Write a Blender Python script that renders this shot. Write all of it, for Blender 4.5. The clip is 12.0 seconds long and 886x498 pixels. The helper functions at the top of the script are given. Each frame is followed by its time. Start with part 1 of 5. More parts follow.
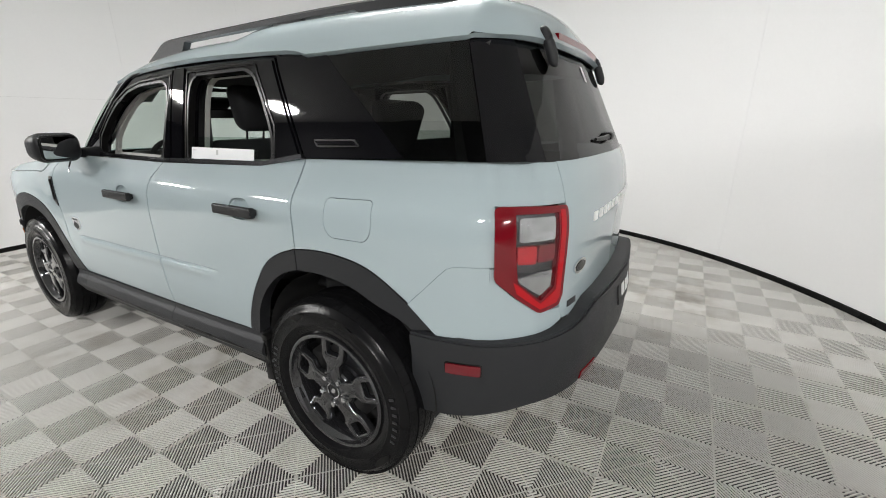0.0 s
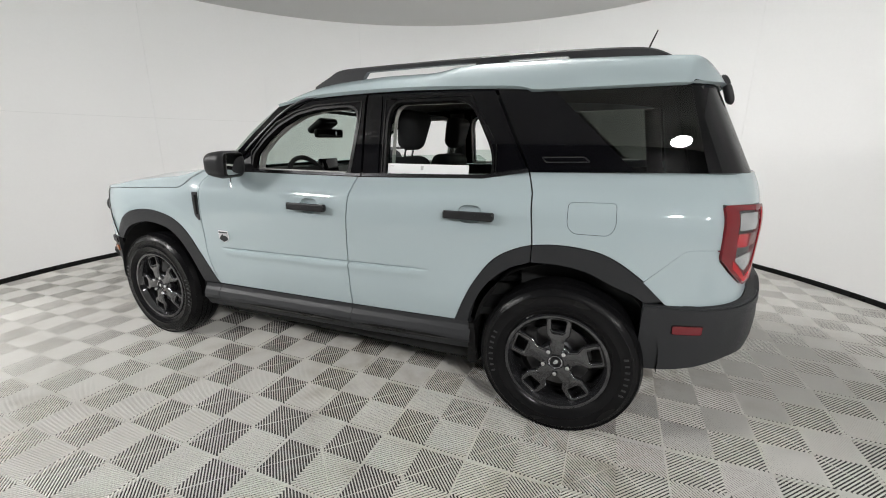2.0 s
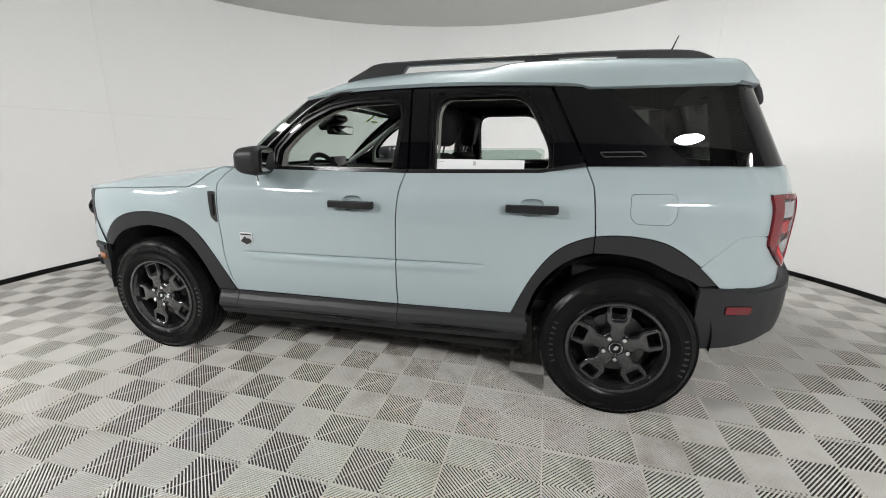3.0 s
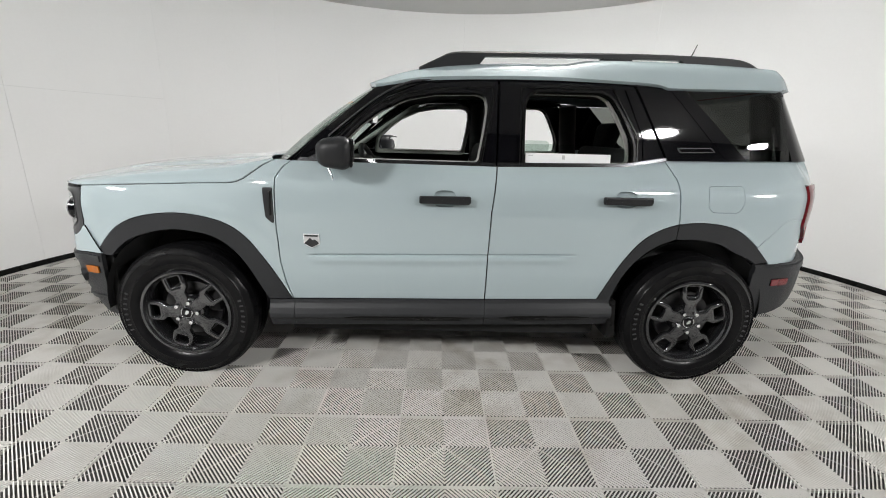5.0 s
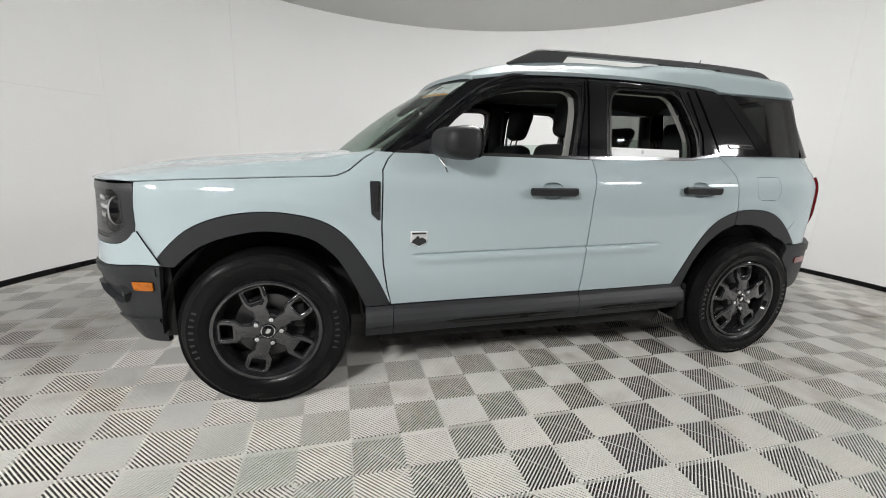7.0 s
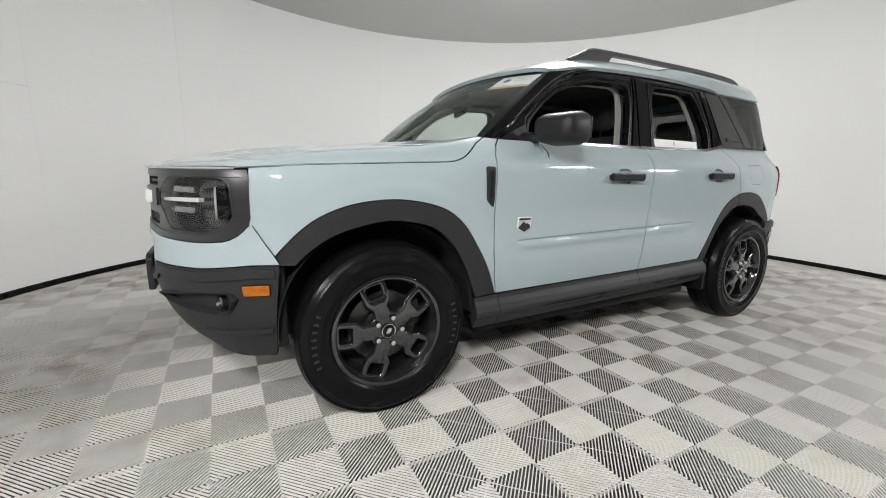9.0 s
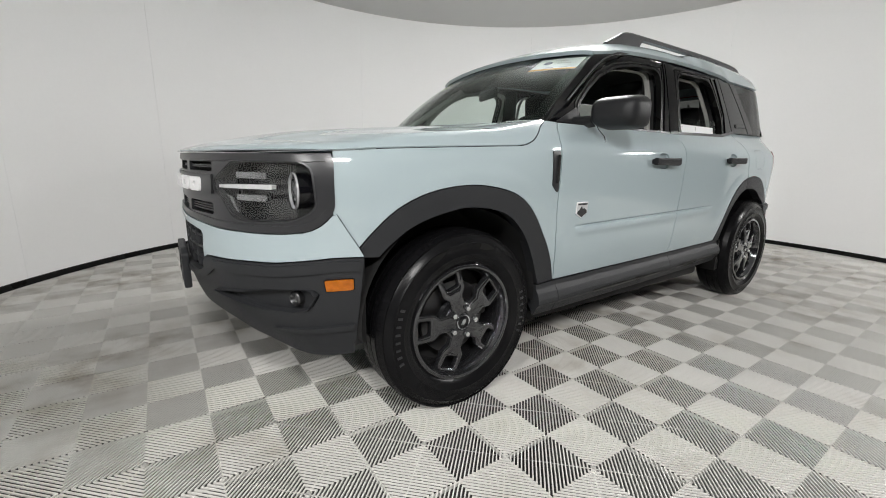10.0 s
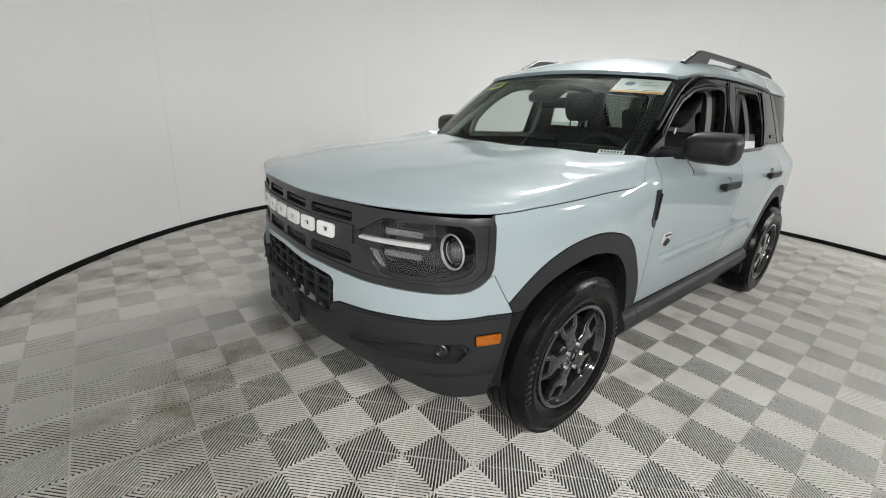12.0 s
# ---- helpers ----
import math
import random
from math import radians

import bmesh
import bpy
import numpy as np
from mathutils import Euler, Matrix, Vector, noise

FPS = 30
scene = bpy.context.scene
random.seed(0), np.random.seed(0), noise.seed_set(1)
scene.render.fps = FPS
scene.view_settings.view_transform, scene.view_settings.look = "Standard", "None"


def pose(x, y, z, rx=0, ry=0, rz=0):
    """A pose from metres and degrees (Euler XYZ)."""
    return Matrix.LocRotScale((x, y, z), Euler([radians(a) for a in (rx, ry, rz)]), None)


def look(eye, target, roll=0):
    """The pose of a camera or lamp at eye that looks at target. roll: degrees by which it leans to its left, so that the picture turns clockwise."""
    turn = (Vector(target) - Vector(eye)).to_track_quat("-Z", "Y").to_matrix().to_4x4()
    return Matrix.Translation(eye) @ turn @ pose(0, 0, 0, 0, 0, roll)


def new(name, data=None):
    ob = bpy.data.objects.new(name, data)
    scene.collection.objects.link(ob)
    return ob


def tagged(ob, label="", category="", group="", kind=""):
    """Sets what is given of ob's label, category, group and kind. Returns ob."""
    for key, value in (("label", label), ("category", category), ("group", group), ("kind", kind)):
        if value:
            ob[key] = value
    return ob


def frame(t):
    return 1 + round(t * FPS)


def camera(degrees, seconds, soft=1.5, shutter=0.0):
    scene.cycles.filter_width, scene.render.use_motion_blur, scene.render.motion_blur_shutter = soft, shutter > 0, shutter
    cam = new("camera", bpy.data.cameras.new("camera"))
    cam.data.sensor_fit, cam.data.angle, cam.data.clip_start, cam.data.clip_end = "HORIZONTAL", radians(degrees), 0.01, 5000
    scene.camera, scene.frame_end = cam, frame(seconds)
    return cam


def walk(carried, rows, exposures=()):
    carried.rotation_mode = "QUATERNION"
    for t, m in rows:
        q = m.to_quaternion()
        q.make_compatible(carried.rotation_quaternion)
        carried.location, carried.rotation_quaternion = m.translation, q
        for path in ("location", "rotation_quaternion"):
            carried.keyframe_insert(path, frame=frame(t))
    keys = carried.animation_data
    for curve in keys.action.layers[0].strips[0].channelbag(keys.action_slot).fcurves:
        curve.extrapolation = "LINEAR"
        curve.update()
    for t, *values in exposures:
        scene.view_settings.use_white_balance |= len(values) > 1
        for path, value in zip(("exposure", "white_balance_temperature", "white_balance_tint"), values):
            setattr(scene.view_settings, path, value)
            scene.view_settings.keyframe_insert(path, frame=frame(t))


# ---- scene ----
cam = camera(94.5, 12.0, soft=1.0)
EXPOSURES = [(0.0, 0.20), (3.0, 0.15), (6.5, 0.13), (9.0, 0.03), (12.0, -0.10)]
PATH = [
    (0, (2.358, -1.828, 1.318), (1.391, -0.181, 0.725), -0.2),
    (0.5, (2.177, -2.124, 1.355), (1.223, -0.457, 0.797), -0.1),
    (1, (2.006, -2.363, 1.339), (1.094, -0.662, 0.814), 0.1),
    (1.5, (1.763, -2.532, 1.335), (0.93, -0.788, 0.822), 0.2),
    (2, (1.489, -2.651, 1.326), (0.761, -0.859, 0.816), 0.2),
    (2.5, (1.263, -2.788, 1.3), (0.661, -0.947, 0.799), 0.3),
    (3, (0.961, -2.824, 1.286), (0.494, -0.944, 0.791), 0.5),
    (3.2, (0.833, -2.833, 1.27), (0.413, -0.938, 0.788), 0.7),
    (4.8, (0.023, -2.908, 1.291), (0.024, -0.981, 0.755), 1.7),
    (5, (-0.047, -2.903, 1.295), (-0.002, -0.978, 0.753), 1.7),
    (5.5, (-0.285, -2.937, 1.266), (-0.118, -1.015, 0.741), 1.9),
    (6, (-0.536, -2.865, 1.254), (-0.248, -0.951, 0.753), 2.0),
    (6.5, (-0.791, -2.747, 1.194), (-0.395, -0.843, 0.725), 2.0),
    (7, (-1.026, -2.731, 1.139), (-0.529, -0.846, 0.695), 2.0),
    (8.8, (-1.826, -2.436, 0.997), (-0.934, -0.687, 0.616), 1.3),
    (9, (-1.9, -2.395, 0.995), (-0.962, -0.668, 0.624), 1.1),
    (9.5, (-2.1, -2.213, 0.975), (-1.057, -0.553, 0.58), 1.0),
    (10, (-2.264, -2.102, 0.975), (-1.155, -0.493, 0.549), 1.0),
    (10.5, (-2.431, -1.992, 0.999), (-1.276, -0.432, 0.515), 1.6),
    (11, (-2.601, -1.79, 1.086), (-1.412, -0.273, 0.55), 2.4),
    (11.5, (-2.712, -1.695, 1.186), (-1.504, -0.218, 0.587), 3.1),
    (12, (-2.731, -1.677, 1.295), (-1.509, -0.228, 0.655), 3.4),
]
walk(cam, [(t, look(eye, target, roll)) for t, eye, target, roll in PATH], EXPOSURES)

# ---- light ----
ROOM_X, ROOM_Y, ROOM_R, ROOM_H = 0.126, -0.113, 3.96, 3.0
HALL_LAMPS, BOOTH_FILL = 165.0, 66.0
HALL_BACK, HALL_SIDE = -4.95, 8.6
world = bpy.data.worlds.new("booth_air")
scene.world = world
world.use_nodes = True
world.node_tree.nodes["Background"].inputs[0].default_value = (0.9, 0.95, 1.0, 1)
world.node_tree.nodes["Background"].inputs[1].default_value = 0.02


# ---- materials ----
def shader(name):
    m = bpy.data.materials.new(name)
    m.use_nodes = True
    t = m.node_tree
    return m, t, t.nodes["Principled BSDF"]


def varied(name, colour, rough, metal=0.0, spots=0.12, scale=3.0, grain=0.05, grain_scale=300.0, bump=0.0, bump_scale=400.0, coat=0.0, spec=0.5, per_object=0.0):
    """A surface whose colour and gloss wander at two scales, with fine relief."""
    m, t, b = shader(name)
    n, l = t.nodes, t.links
    where = n.new("ShaderNodeTexCoord")
    big = n.new("ShaderNodeTexNoise")
    big.inputs["Scale"].default_value, big.inputs["Detail"].default_value = scale, 6
    fine = n.new("ShaderNodeTexNoise")
    fine.inputs["Scale"].default_value, fine.inputs["Detail"].default_value = grain_scale, 3
    l.new(where.outputs["Object"], big.inputs["Vector"])
    l.new(where.outputs["Object"], fine.inputs["Vector"])
    sums = n.new("ShaderNodeMath")
    sums.operation = "MULTIPLY_ADD"
    sums.inputs[1].default_value, sums.inputs[2].default_value = 2 * spots, 1 - spots
    l.new(big.outputs["Fac"], sums.inputs[0])
    more = n.new("ShaderNodeMath")
    more.operation = "MULTIPLY_ADD"
    more.inputs[1].default_value = 2 * grain
    l.new(fine.outputs["Fac"], more.inputs[0])
    l.new(sums.outputs[0], more.inputs[2])
    last = more
    if per_object:
        info = n.new("ShaderNodeObjectInfo")
        each = n.new("ShaderNodeMath")
        each.operation = "MULTIPLY_ADD"
        each.inputs[1].default_value = per_object
        l.new(info.outputs["Random"], each.inputs[0])
        l.new(more.outputs[0], each.inputs[2])
        last = each
    scaled = n.new("ShaderNodeVectorMath")
    scaled.operation = "SCALE"
    scaled.inputs[0].default_value = colour
    l.new(last.outputs[0], scaled.inputs["Scale"])
    l.new(scaled.outputs[0], b.inputs["Base Color"])
    gloss = n.new("ShaderNodeMath")
    gloss.operation = "MULTIPLY_ADD"
    gloss.inputs[1].default_value, gloss.inputs[2].default_value = 0.3 * rough, 0.85 * rough
    l.new(big.outputs["Fac"], gloss.inputs[0])
    l.new(gloss.outputs[0], b.inputs["Roughness"])
    b.inputs["Metallic"].default_value = metal
    b.inputs["Specular IOR Level"].default_value = spec
    b.inputs["Coat Weight"].default_value = coat
    b.inputs["Coat Roughness"].default_value = 0.045
    if bump:
        relief = n.new("ShaderNodeTexNoise")
        relief.inputs["Scale"].default_value, relief.inputs["Detail"].default_value = bump_scale, 4
        l.new(where.outputs["Object"], relief.inputs["Vector"])
        push = n.new("ShaderNodeBump")
        push.inputs["Strength"].default_value, push.inputs["Distance"].default_value = bump, 0.002
        l.new(relief.outputs["Fac"], push.inputs["Height"])
        l.new(push.outputs["Normal"], b.inputs["Normal"])
    return m


def pane_glass(name, tint, least=0.025):
    """Thin glass: clear tint with a mirror gloss that grows at grazing angles."""
    m, t, b = shader(name)
    n, l = t.nodes, t.links
    n.remove(b)
    clear, gloss, mix, graze = (n.new(k) for k in ("ShaderNodeBsdfTransparent", "ShaderNodeBsdfGlossy", "ShaderNodeMixShader", "ShaderNodeLayerWeight"))
    clear.inputs["Color"].default_value = (*tint, 1)
    gloss.inputs["Roughness"].default_value = 0.01
    graze.inputs["Blend"].default_value = 0.5
    steep, share = n.new("ShaderNodeMath"), n.new("ShaderNodeMath")
    steep.operation, share.operation = "POWER", "MULTIPLY_ADD"
    steep.inputs[1].default_value = 5.0
    share.inputs[1].default_value, share.inputs[2].default_value = 0.6, least
    l.new(graze.outputs["Facing"], steep.inputs[0])
    l.new(steep.outputs[0], share.inputs[0])
    l.new(share.outputs[0], mix.inputs[0])
    l.new(clear.outputs[0], mix.inputs[1])
    l.new(gloss.outputs[0], mix.inputs[2])
    l.new(mix.outputs[0], n["Material Output"].inputs["Surface"])
    return m


def glowing(name, colour, strength):
    m, t, b = shader(name)
    b.inputs["Base Color"].default_value = (*colour, 1)
    b.inputs["Emission Color"].default_value = (*colour, 1)
    b.inputs["Emission Strength"].default_value = strength
    return m


PAINT = varied("pale_grey_paint", (0.362, 0.432, 0.452), 0.55, spots=0.015, scale=2, grain=0.03, grain_scale=900, coat=1.0, spec=0.1)
PLASTIC = varied("charcoal_plastic", (0.0205, 0.0215, 0.0235), 0.46, spots=0.12, scale=5, grain=0.12, bump=0.3, bump_scale=700, spec=0.32)
SATIN = varied("satin_grey_plastic", (0.021, 0.0215, 0.0235), 0.31, spots=0.08, scale=6, spec=0.55)
MATT = varied("matt_black_plastic", (0.016, 0.0165, 0.018), 0.42, spots=0.1, scale=6, bump=0.2, bump_scale=700, spec=0.3)
GLOSS = varied("gloss_black", (0.003, 0.003, 0.004), 0.04, spots=0.1, spec=0.38)
RUBBER = varied("tyre_rubber", (0.005, 0.005, 0.0055), 0.25, spots=0.3, scale=9, grain=0.15, bump=0.12, bump_scale=300, spec=0.15)
TYRE_LETTER = varied("raised_tyre_lettering", (0.022, 0.022, 0.024), 0.3, spots=0.2)
SEAL = varied("rubber_seal", (0.007, 0.007, 0.007), 0.28, spec=0.15)
WHEEL_PAINT = varied("dark_wheel_paint", (0.062, 0.063, 0.068), 0.085, metal=0.8, spots=0.06, coat=1.0)
BELT_METAL = varied("dark_belt_metal", (0.13, 0.132, 0.138), 0.16, metal=0.9, spots=0.05)
CHROME = varied("bright_metal", (0.72, 0.73, 0.75), 0.12, metal=1.0, spots=0.05)
STEEL = varied("brake_steel", (0.09, 0.09, 0.093), 0.35, metal=0.9, spots=0.2, scale=12)
DARK = varied("underbody_black", (0.008, 0.008, 0.008), 0.8)
TRIM = varied("dark_interior_trim", (0.015, 0.0155, 0.016), 0.6, bump=0.3, bump_scale=500)
CLOTH = varied("seat_cloth", (0.014, 0.0145, 0.016), 0.85, spots=0.2, bump=0.6, bump_scale=900)
LINER = varied("pale_pillar_trim", (0.42, 0.42, 0.40), 0.8, bump=0.2)
HEADLINE = varied("headliner_cloth", (0.05, 0.05, 0.049), 0.9, bump=0.2)
CLEAR = pane_glass("clear_lens", (0.96, 0.97, 0.97), 0.06)
SCREEN_GLASS = pane_glass("green_tinted_glass", (0.77, 0.825, 0.795), 0.02)
DOOR_GLASS = pane_glass("door_glass", (0.66, 0.74, 0.70))
PRIVACY = pane_glass("privacy_glass", (0.21, 0.225, 0.21), 0.06)
REAR_GLASS = pane_glass("dark_rear_glass", (0.10, 0.105, 0.10), 0.07)
MIRROR = varied("mirror_silver", (0.9, 0.9, 0.9), 0.02, metal=1.0, spots=0.01)
RED = varied("red_lens", (0.15, 0.003, 0.008), 0.10, spots=0.1, scale=20, coat=0.2, spec=0.4)
MARKER_RED = varied("dark_red_reflector", (0.13, 0.003, 0.009), 0.12, spots=0.1, scale=20, coat=0.7)
RED_LIGHT = varied("bright_red_lens", (0.42, 0.004, 0.010), 0.12, spots=0.05, coat=0.2, spec=0.3)
AMBER = varied("amber_lens", (0.36, 0.098, 0.002), 0.2, spots=0.55, scale=45, coat=0.5, spec=0.3, bump=0.4, bump_scale=150)
REFLECTOR = varied("lamp_reflector", (0.30, 0.30, 0.31), 0.12, metal=0.85, spots=0.5, scale=35, coat=0.6, bump=0.8, bump_scale=90)
REVERSE = varied("clear_ribbed_lens", (0.42, 0.42, 0.43), 0.10, metal=0.75, spots=0.6, scale=34, coat=1.0, bump=1.0, bump_scale=60)
LAMP_HOUSING = varied("headlamp_bezel", (0.016, 0.016, 0.018), 0.22, spots=0.2, scale=20, coat=0.6)
DRL = varied("unlit_running_light", (0.60, 0.60, 0.60), 0.22, spots=0.2, scale=40, coat=0.6)
HALO = varied("white_lamp_ring", (0.30, 0.30, 0.31), 0.25, spots=0.3, scale=40, coat=0.5)
WHITE_INK = varied("white_lettering", (0.82, 0.82, 0.82), 0.35)
PAPER = varied("white_paper", (0.82, 0.83, 0.84), 0.6, spots=0.03)
INK = varied("print_black", (0.02, 0.02, 0.022), 0.6)
GREY_INK = varied("print_grey", (0.5, 0.5, 0.51), 0.6)
ORANGE_INK = varied("print_orange", (0.75, 0.33, 0.04), 0.5)
BLUE_INK = varied("print_blue", (0.02, 0.04, 0.12), 0.4)
GREEN_INK = varied("marker_green", (0.55, 0.75, 0.06), 0.6)
WALL = varied("white_wall_paint", (0.82, 0.82, 0.815), 0.6, spots=0.035, scale=0.8, grain=0.015, grain_scale=40, bump=0.06, bump_scale=25)
CEILING = varied("grey_ceiling_paint", (0.60, 0.60, 0.59), 0.85, spots=0.03, scale=0.7)


def floor_plastic():
    """Pale plastic, scuffed and browned in patches that run across the tiles."""
    m, t, b = shader("light_grey_floor_plastic")
    n, l = t.nodes, t.links
    where = n.new("ShaderNodeNewGeometry")
    layers = []
    for scale, detail in ((0.9, 5), (7.0, 6), (160.0, 2)):
        x = n.new("ShaderNodeTexNoise")
        x.inputs["Scale"].default_value, x.inputs["Detail"].default_value = scale, detail
        l.new(where.outputs["Position"], x.inputs["Vector"])
        layers.append(x)
    dirt = n.new("ShaderNodeValToRGB")
    dirt.color_ramp.elements[0].position, dirt.color_ramp.elements[1].position = 0.46, 0.68
    l.new(layers[0].outputs["Fac"], dirt.inputs["Fac"])
    speck = n.new("ShaderNodeValToRGB")
    speck.color_ramp.elements[0].position, speck.color_ramp.elements[1].position = 0.42, 0.75
    l.new(layers[1].outputs["Fac"], speck.inputs["Fac"])
    both = n.new("ShaderNodeMath")
    both.operation = "MULTIPLY"
    l.new(dirt.outputs["Color"], both.inputs[0])
    l.new(speck.outputs["Color"], both.inputs[1])
    mix = n.new("ShaderNodeMix")
    mix.data_type = "RGBA"
    mix.inputs["A"].default_value, mix.inputs["B"].default_value = (*FLOOR_COLOUR, 1), (0.30, 0.265, 0.215, 1)
    l.new(both.outputs[0], mix.inputs["Factor"])
    info = n.new("ShaderNodeObjectInfo")
    tone = n.new("ShaderNodeMath")
    tone.operation = "MULTIPLY_ADD"
    tone.inputs[1].default_value, tone.inputs[2].default_value = 0.06, 0.90
    l.new(info.outputs["Random"], tone.inputs[0])
    grain = n.new("ShaderNodeMath")
    grain.operation = "MULTIPLY_ADD"
    grain.inputs[1].default_value = 0.14
    l.new(layers[2].outputs["Fac"], grain.inputs[0])
    l.new(tone.outputs[0], grain.inputs[2])
    out = n.new("ShaderNodeVectorMath")
    out.operation = "SCALE"
    l.new(mix.outputs["Result"], out.inputs[0])
    l.new(grain.outputs[0], out.inputs["Scale"])
    l.new(out.outputs[0], b.inputs["Base Color"])
    b.inputs["Roughness"].default_value = 0.55
    b.inputs["Specular IOR Level"].default_value = 0.22
    return m


FLOOR_COLOUR = (0.64, 0.63, 0.598)
TILE = floor_plastic()
SUBFLOOR = varied("dark_subfloor", (0.05, 0.049, 0.047), 0.9, spots=0.3)
CURTAIN = varied("dark_curtain_cloth", (0.02, 0.02, 0.021), 0.9, bump=0.4)
LAMP_GLOW = glowing("lamp_diffuser", (1.0, 0.985, 0.97), HALL_LAMPS)
FILL_GLOW = glowing("booth_fill_diffuser", (1.0, 0.985, 0.97), BOOTH_FILL)
HOUSING = varied("lamp_housing", (0.1, 0.1, 0.1), 0.5)


# ---- building helpers ----
def part(name, bm, material, parent=None, label="", smooth=40):
    me = bpy.data.meshes.new(name)
    bm.to_mesh(me)
    bm.free()
    me.materials.append(material)
    if smooth:
        me.polygons.foreach_set("use_smooth", [True] * len(me.polygons))
        me.set_sharp_from_angle(angle=radians(smooth))
    ob = new(name, me)
    if parent:
        ob.parent = parent
    return tagged(ob, label)


def box(size, at=(0, 0, 0), bevel=0.0, seg=2, turn=(0, 0, 0), bm=None):
    bm = bm or bmesh.new()
    made = bmesh.ops.create_cube(bm, size=1)["verts"]
    bmesh.ops.scale(bm, vec=size, verts=made)
    if bevel:
        edges = list({e for v in made for e in v.link_edges})
        made = list({v for f in bmesh.ops.bevel(bm, geom=edges, offset=bevel, segments=seg, profile=0.5, affect="EDGES")["faces"] for v in f.verts} | {v for v in made if v.is_valid})
    bmesh.ops.transform(bm, matrix=pose(*at, *turn), verts=[v for v in made if v.is_valid])
    return bm


def prism(points, depth, axis="y", at=0.0, bevel=0.0, seg=2):
    """A flat outline (two coordinates a corner) with a depth along one axis, centred on at."""
    bm = bmesh.new()
    order = {"x": lambda a, b, c: (c, a, b), "y": lambda a, b, c: (a, c, b), "z": lambda a, b, c: (a, b, c)}[axis]
    ends = [[bm.verts.new(order(a, b, at + s * depth / 2)) for a, b in points] for s in (-1, 1)]
    bm.faces.new(ends[0])
    bm.faces.new(ends[1][::-1])
    for i in range(len(points)):
        j = (i + 1) % len(points)
        bm.faces.new((ends[0][i], ends[0][j], ends[1][j], ends[1][i]))
    bmesh.ops.recalc_face_normals(bm, faces=bm.faces)
    if bevel:
        bmesh.ops.bevel(bm, geom=list(bm.edges), offset=bevel, segments=seg, profile=0.5, affect="EDGES")
    return bm


def lathe(profile, steps=64, axis="y", bm=None, closed=False):
    """Turns (radius, height) pairs about an axis through the origin."""
    bm = bm or bmesh.new()
    rings = []
    for k in range(steps):
        a = 2 * math.pi * k / steps
        c, s = math.cos(a), math.sin(a)
        rings.append([bm.verts.new((r * c, h, r * s) if axis == "y" else (r * c, r * s, h)) for r, h in profile])
    for k in range(steps):
        p, q = rings[k], rings[(k + 1) % steps]
        for i in range(len(profile) - (0 if closed else 1)):
            j = (i + 1) % len(profile)
            bm.faces.new((p[i], p[j], q[j], q[i]))
    bmesh.ops.remove_doubles(bm, verts=bm.verts, dist=1e-6)
    bmesh.ops.recalc_face_normals(bm, faces=bm.faces)
    return bm


def tube(points, radius, sides=10, closed=False, bm=None):
    """A round bar along a line of points."""
    bm = bm or bmesh.new()
    pts = [Vector(p) for p in points]
    rings, count = [], len(pts)
    for i, p in enumerate(pts):
        a = pts[(i - 1) % count] if closed or i else p
        b = pts[(i + 1) % count] if closed or i < count - 1 else p
        way = (b - a).normalized()
        side = way.cross((0, 0, 1) if abs(way.z) < 0.9 else (0, 1, 0)).normalized()
        up = side.cross(way)
        r = radius[i] if isinstance(radius, (list, tuple)) else radius
        rings.append([bm.verts.new(p + r * (math.cos(2 * math.pi * k / sides) * side + math.sin(2 * math.pi * k / sides) * up)) for k in range(sides)])
    for i in range(count if closed else count - 1):
        p, q = rings[i], rings[(i + 1) % count]
        for k in range(sides):
            bm.faces.new((p[k], p[(k + 1) % sides], q[(k + 1) % sides], q[k]))
    if not closed:
        bm.faces.new(rings[0][::-1])
        bm.faces.new(rings[-1])
    bmesh.ops.recalc_face_normals(bm, faces=bm.faces)
    return bm


def smooth_line(points, n=6, closed=False):
    """Catmull-Rom through the points."""
    p, out = [Vector(q) for q in points], []
    count = len(p)
    for i in range(count if closed else count - 1):
        a, b, c, d = (p[(i + k) % count] if closed else p[min(max(i + k, 0), count - 1)] for k in (-1, 0, 1, 2))
        for k in range(n):
            t = k / n
            out.append(0.5 * (2 * b + (c - a) * t + (2 * a - 5 * b + 4 * c - d) * t * t + (3 * b - 3 * c + d - a) * t**3))
    if not closed:
        out.append(p[-1])
    return [tuple(v) for v in out]


def rounded(points, radius, n=4):
    """A polygon with its corners rounded; radius is one number or one a corner."""
    out, count = [], len(points)
    for i in range(count):
        a, b, c = (Vector(points[(i + k) % count]) for k in (-1, 0, 1))
        r = radius[i] if isinstance(radius, (list, tuple)) else radius
        if r <= 0:
            out.append(tuple(b))
            continue
        u, w = b + (a - b).normalized() * min(r, (a - b).length * 0.45), b + (c - b).normalized() * min(r, (c - b).length * 0.45)
        out += [tuple((1 - t) ** 2 * u + 2 * t * (1 - t) * b + t * t * w) for t in (k / n for k in range(n + 1))]
    return out


def table(xs, ys):
    return lambda x: float(np.interp(x, xs, ys))


def soft_table(xs, ys):
    """A smooth curve through a few values (cosine-free Catmull-Rom in y)."""
    line = np.array(smooth_line([(a, b, 0) for a, b in zip(xs, ys)], 10))
    order = np.argsort(line[:, 0])
    return lambda x: float(np.interp(x, line[order, 0], line[order, 1]))


